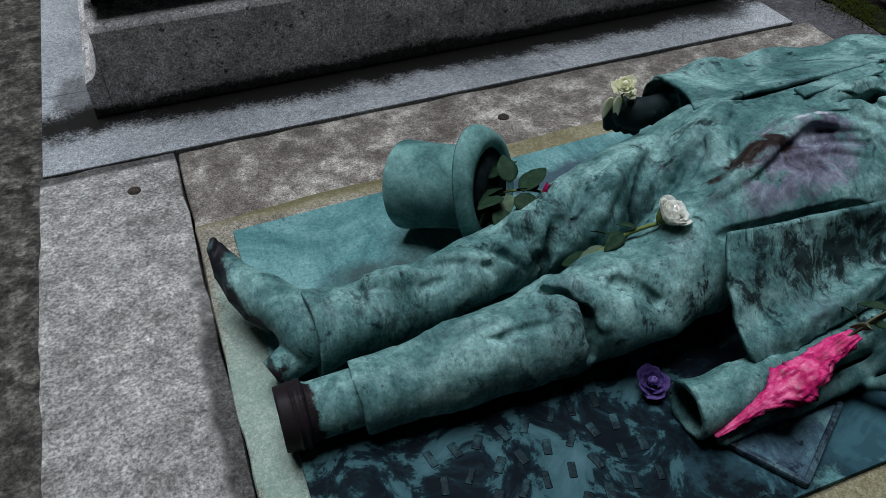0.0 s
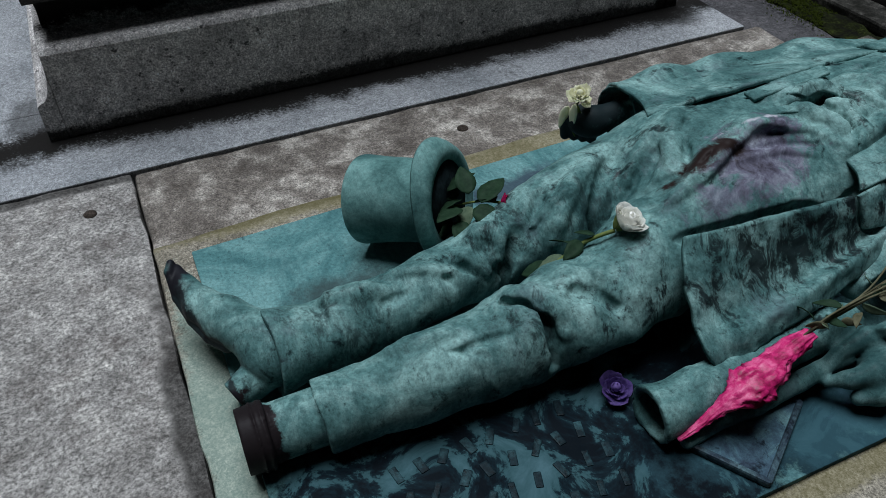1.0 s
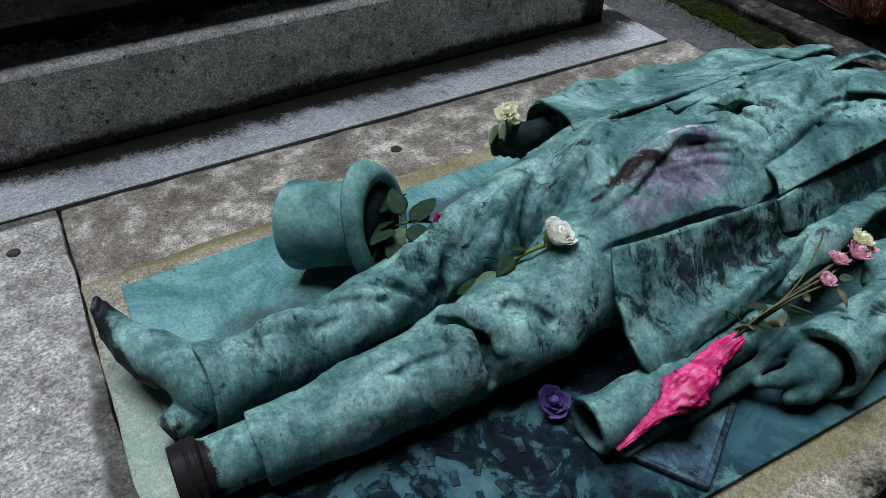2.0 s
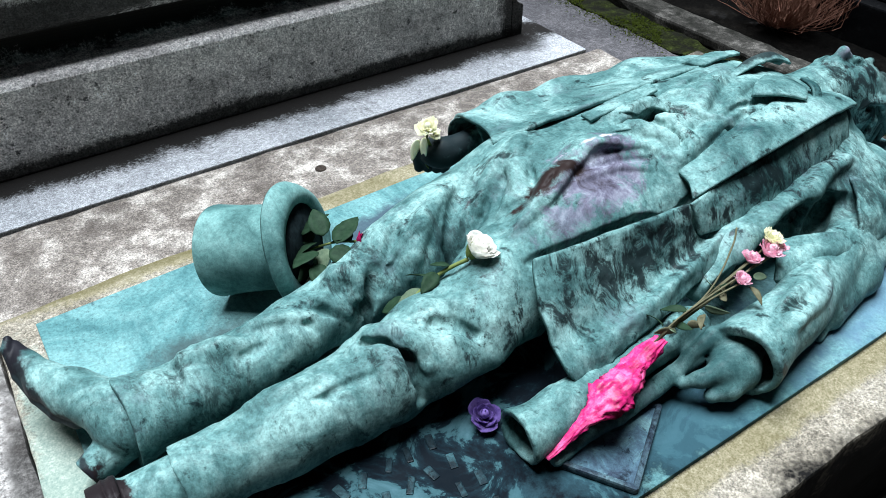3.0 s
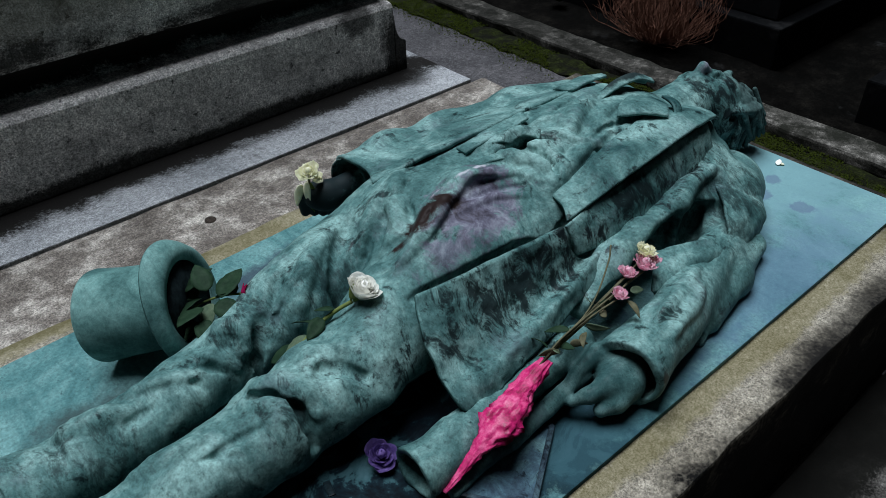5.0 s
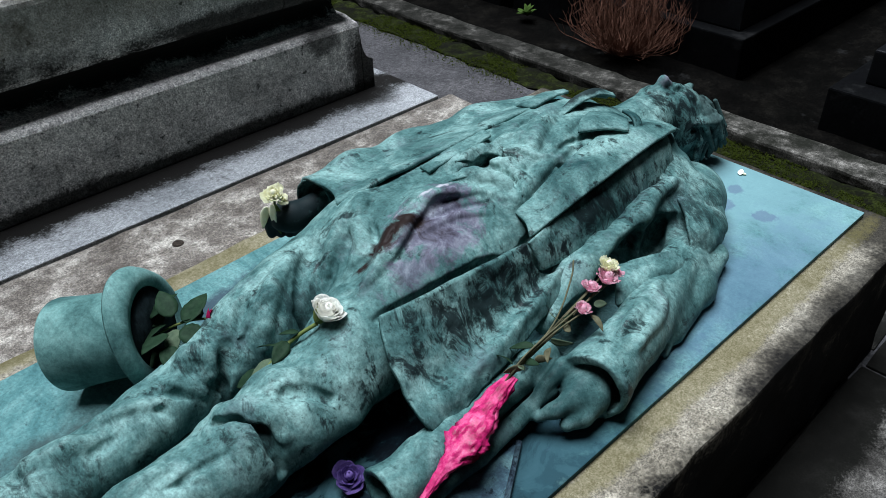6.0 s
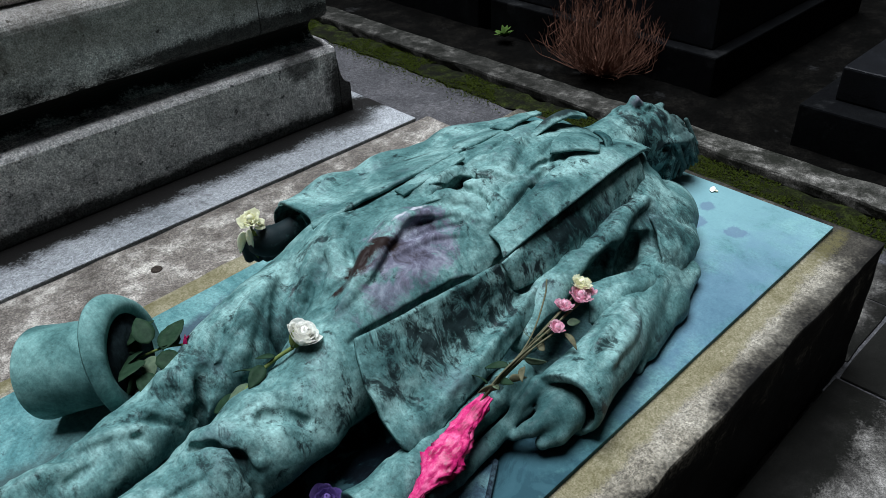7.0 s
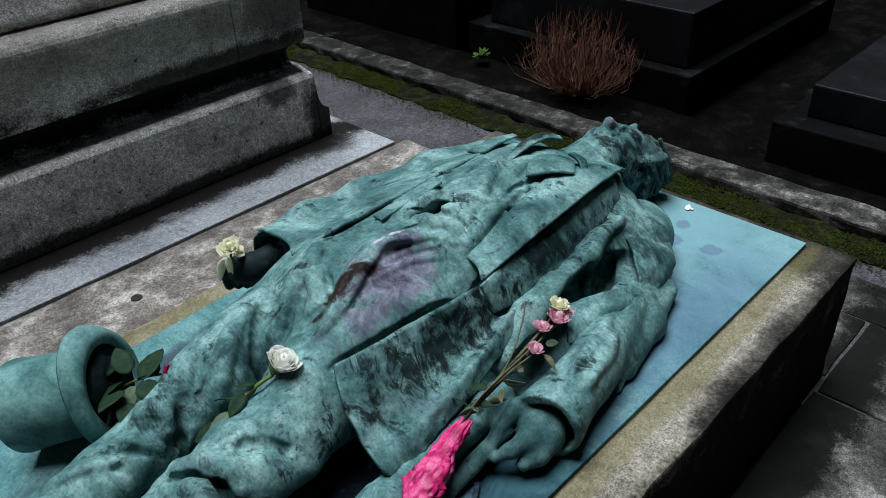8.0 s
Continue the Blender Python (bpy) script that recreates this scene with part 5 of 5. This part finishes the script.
for k, (place, head, pitch, size) in enumerate((((0.785, 0.775, Z + 0.185), 190, -75, 0.055), ((0.792, 0.785, Z + 0.180), 250, -80, 0.06), ((0.778, 0.79, Z + 0.175), 150, -70, 0.05), ((0.80, 0.80, Z + 0.155), 230, -70, 0.055), ((0.815, 0.80, Z + 0.15), 10, -60, 0.045))):
    set_part("leaf", leaf(size, size * 0.4, 0.2, 30 + k), STEM if k % 2 else CREAM, yellow, lay(place, head, pitch, 40 * k))

# violet rose on the plate
violet = thing("violet_rose", "dark violet artificial rose lying on the plate", "rose")
bloom(violet, 0.026, 18, 12, VIOLET, aim((0.545, 0.236, Z + 0.024), (-0.15, -0.45, 0.85)), 0.5, 0.15)

# sprig of leaves and a pink bud in the hat
sprig = thing("rose_sprig", "sprig of green rose leaves with a pink bud at the hat", "rose", (0.016, -0.002, -0.003))
bloom(sprig, 0.018, 9, 15, MAGENTA, aim((0.512, 0.585, Z + 0.158), (0.7, -0.35, 0.3)), 0.3)
bloom(sprig, 0.011, 6, 16, WHITE, aim((0.524, 0.578, Z + 0.156), (0.7, -0.5, -0.1)), 0.3)
for k, (place, head, pitch, roll, size) in enumerate((((0.47, 0.60, Z + 0.158), 30, 20, -15, 0.07), ((0.455, 0.60, Z + 0.150), -60, 0, 20, 0.06), ((0.44, 0.62, Z + 0.142), 200, 10, 10, 0.06), ((0.43, 0.60, Z + 0.132), 250, -10, -10, 0.055), ((0.46, 0.63, Z + 0.16), 80, 30, 0, 0.06))):
    set_part("leaf", leaf(size, size * 0.62, 0.15, 140 + k), LEAF, sprig, lay(place, head, pitch, roll))
set_part("stem", tube([(0.505, 0.590, Z + 0.155), (0.475, 0.615, Z + 0.150), (0.44, 0.65, Z + 0.125), (0.40, 0.68, Z + 0.09)], 0.0022), STEM, sprig, I4)
for k, (place, head, pitch, roll, size, mat) in enumerate((((0.435, 0.665, Z + 0.150), 20, 22, -25, 0.065, LEAF), ((0.468, 0.622, Z + 0.148), -25, 4, -35, 0.058, LEAF), ((0.455, 0.625, Z + 0.138), 235, -15, 20, 0.05, PALE_LEAF), ((0.452, 0.645, Z + 0.14), 190, 5, 30, 0.05, LEAF), ((0.425, 0.635, Z + 0.11), 215, -5, 0, 0.048, LEAF), ((0.45, 0.66, Z + 0.13), 110, 25, 0, 0.05, LEAF), ((0.48, 0.61, Z + 0.15), 40, 15, 20, 0.05, LEAF))):
    set_part("leaf", leaf(size, size * 0.72, 0.22, 50 + k), mat, sprig, lay(place, head, pitch, roll))
for k in range(7):
    set_part("dry_leaf", leaf(0.034, 0.010, 0.35, 70 + k), DRY, sprig, lay((0.430 + 0.007 * k, 0.606 + 0.004 * (k % 3), Z + 0.105 + 0.004 * (k % 2)), 200 + 37 * k, 10, 25 * k))

# bouquet in pink wrapping
def wrapping():
    """Crumpled paper gathered to a point at one end and tied at the other."""
    axis = spline([(0.566, 0.109, Z + 0.036), (0.597, 0.109, Z + 0.052), (0.630, 0.110, Z + 0.072), (0.663, 0.110, Z + 0.088), (0.701, 0.115, Z + 0.099), (0.755, 0.131, Z + 0.106), (0.822, 0.145, Z + 0.113)], 60)
    size = np.interp(np.linspace(0, 1, 61), [0, 0.20, 0.36, 0.48, 0.58, 0.70, 0.80, 0.92, 1], [0.003, 0.0055, 0.008, 0.015, 0.022, 0.021, 0.014, 0.012, 0.008])
    bm = bmesh.new()
    rings, seg = [], 44
    for i, p in enumerate(axis):
        d = Vector(axis[min(i + 1, 60)] - axis[max(i - 1, 0)]).normalized()
        side = Vector((0, 0, 1)).cross(d).normalized()
        top = d.cross(side)
        ring = []
        for k in range(seg):
            a = 2 * math.pi * k / seg
            q = Vector((i * 0.11, 2.2 * math.cos(a), 2.2 * math.sin(a)))
            w = 1 + 0.05 * math.sin(7 * a + 0.10 * i) + 0.55 * abs(noise.noise(q * 1.3)) + 0.45 * abs(noise.noise(q * 2.6)) + 0.30 * abs(noise.noise(q * 5.5)) + 0.16 * abs(noise.noise(q * 11)) - 0.30
            ring.append(bm.verts.new(Vector(p) + float(size[i]) * w * (1.3 * side * math.cos(a) + 0.6 * top * math.sin(a))))
        rings.append(ring)
    for p, q in zip(rings, rings[1:]):
        for k in range(seg):
            bm.faces.new((p[k], p[(k + 1) % seg], q[(k + 1) % seg], q[k]))
    bm.faces.new(rings[0])
    bmesh.ops.recalc_face_normals(bm, faces=bm.faces[:])
    return bm


paper = Mat("pink_paper", 0.45)
paper.colour(paper.ramp(paper.noise(35, 7, 0.7), (0.36, (0.24, 0.003, 0.05)), (0.5, (0.55, 0.014, 0.14)), (0.64, (0.76, 0.13, 0.30))))
paper.bump(paper.noise(38, 4, 0.5, co=paper.stretch((0.5, 1.6, 1.6), (0, 0, 0.2)), distortion=1.5), 0.35, 0.004)
paper.bump(paper.noise(160, 5, 0.7), 0.3, 0.002)
bouquet = thing("bouquet", "small bouquet of faded pink roses in bright pink wrapping", "bouquet")
set_part("wrapping", wrapping(), paper.m, bouquet, I4, "crumpled bright pink paper")
HEADS = (((1.092, 0.160, Z + 0.164), 0.030, PINK), ((1.112, 0.174, Z + 0.172), 0.027, CREAM), ((1.055, 0.168, Z + 0.158), 0.023, PINK), ((1.005, 0.145, Z + 0.150), 0.021, PINK), ((1.138, 0.182, Z + 0.160), 0.014, CREAM), ((1.122, 0.160, Z + 0.156), 0.017, PINK))
for k, (p, r, mat) in enumerate(HEADS):
    bloom(bouquet, r * 0.86, 17, 20 + k, mat, aim(p, (0.25, 0.12 * (k % 3 - 1) - 0.1, 0.85)), 0.3, 0.25)
    set_part("stem", tube([(0.80, 0.143, Z + 0.113), (0.86, 0.146, Z + 0.124 + 0.003 * k), (0.5 * (0.86 + p[0]), p[1] * 0.5 + 0.076, Z + 0.132 + 0.002 * k), (p[0] - 0.006, p[1], p[2] - 0.008)], 0.0017), BROWN_STEM, bouquet, I4)
set_part("stem", tube([(0.84, 0.146, Z + 0.118), (0.95, 0.162, Z + 0.145), (1.03, 0.195, Z + 0.175), (1.06, 0.215, Z + 0.19)], 0.0016), BROWN_STEM, bouquet, I4)
for k in range(16):
    f = (k + 0.5) / 16
    set_part("leaf", leaf(0.028 + 0.012 * ((k * 7) % 5) / 4, 0.014, 0.5, 90 + k), (PALE_LEAF, LEAF, BROWN_STEM)[k % 3], bouquet, lay((0.83 + 0.17 * f * f + 0.05 * f, 0.146 + 0.012 * math.sin(k * 2.1), Z + 0.122 + 0.016 * f), 70 * k, 15 * math.sin(k), 50 * k))

# scraps on the plate
scrap = thing("paper_scrap", "small torn white scrap on the bronze plate", "scrap")
set_part("piece", leaf(0.030, 0.014, 0.1, 1), WHITE, scrap, lay((1.848, 0.296, Z + 0.003), 20, 8, 0))
set_part("piece", leaf(0.022, 0.010, 0.2, 2), CREAM, scrap, lay((1.862, 0.285, Z + 0.003), 100, 6, 0))

# ---- bush, moss and sprigs behind the path ----
TWIG = petal_material("twig_bark", (0.07, 0.032, 0.022), (0.30, 0.15, 0.105), 0.8)
MOSS = petal_material("moss", (0.018, 0.026, 0.004), (0.060, 0.080, 0.012), 0.95)


def twigs():
    bm = bmesh.new()
    rg = random.Random(4)
    def rod(pts, r):
        rings = []
        for i, p in enumerate(pts):
            q = r * (1 - 0.7 * i / (len(pts) - 1))
            rings.append([bm.verts.new(Vector(p) + q * Vector((math.cos(2.094 * k), math.sin(2.094 * k), 0))) for k in range(3)])
        for a, b in zip(rings, rings[1:]):
            for k in range(3):
                bm.faces.new((a[k], a[(k + 1) % 3], b[(k + 1) % 3], b[k]))
    for i in range(300):
        a, out = rg.uniform(0, 6.283), rg.random() ** 0.6
        x, y = 0.06 * math.cos(a) * rg.random(), 0.07 * math.sin(a) * rg.random()
        h = rg.uniform(0.16, 0.44) * (1 - 0.45 * out * out)
        p, pts = Vector((x, y, 0)), []
        for s in range(7):
            f = s / 6
            pts.append((x + 0.22 * out * math.cos(a) * math.sin(1.57 * f) + rg.uniform(-0.012, 0.012), y + 0.25 * out * math.sin(a) * math.sin(1.57 * f) + rg.uniform(-0.012, 0.012), h * f ** 1.15))
        rod(pts, rg.uniform(0.002, 0.0042))
        for s in (3, 4, 5):
            if rg.random() < 0.7:
                q = Vector(pts[s])
                e = q + Vector((rg.uniform(-0.05, 0.05), rg.uniform(-0.05, 0.05), rg.uniform(0.03, 0.09)))
                rod([q, (q + e) / 2 + Vector((0.004, 0, 0)), e], 0.0018)
    return bm


bush = thing("bush", "leafless reddish-brown twiggy bush behind the kerb", "bush", (3.05, 1.50, 0.05))
tagged(part("twig_crown", twigs(), TWIG, bush), kind="stuff")


def clumps(count, x0, x1, y0, y1, z, size, seed):
    bm = bmesh.new()
    rg = random.Random(seed)
    for _ in range(count):
        c = Vector((rg.gauss(0.5 * (x0 + x1), 0.25 * (x1 - x0)), rg.uniform(y0, y1), z))
        if noise.noise(Vector((c.y * 2.2, c.x * 3, seed))) < -0.12:
            continue
        for _ in range(5):
            a, q = rg.uniform(0, 6.283), size * rg.uniform(0.5, 1.3)
            d = Vector((math.cos(a), math.sin(a), 0)) * q
            t = c + d * 0.9 + Vector((0, 0, q * rg.uniform(0.4, 1.2)))
            w = Vector((-d.y, d.x, 0)) * 0.35
            bm.faces.new([bm.verts.new(v) for v in (c - w, c + w, t)])
    return bm


tagged(part("moss", clumps(22000, 2.50, 2.74, -0.9, 5.2, 0.014, 0.0065, 2), MOSS), "dark green moss along the foot of the kerb", "moss", kind="stuff")
for i, (x, y, n) in enumerate(((3.10, 2.12, 12),)):
    weed = thing("weed", "small green weed growing between dark stones", "weed", (x, y, 0.05))
    for k in range(n):
        ob = part("leaf", leaf(0.06, 0.03, 0.3, 200 + k), petal_material("weed_leaf", (0.05, 0.10, 0.02), (0.12, 0.2, 0.05)) if k == 0 and i == 0 else bpy.data.materials["weed_leaf"], weed, smooth=True)
        ob.matrix_basis = lay((0, 0, 0.01), k * 137, 35 + 20 * (k % 3), 0)
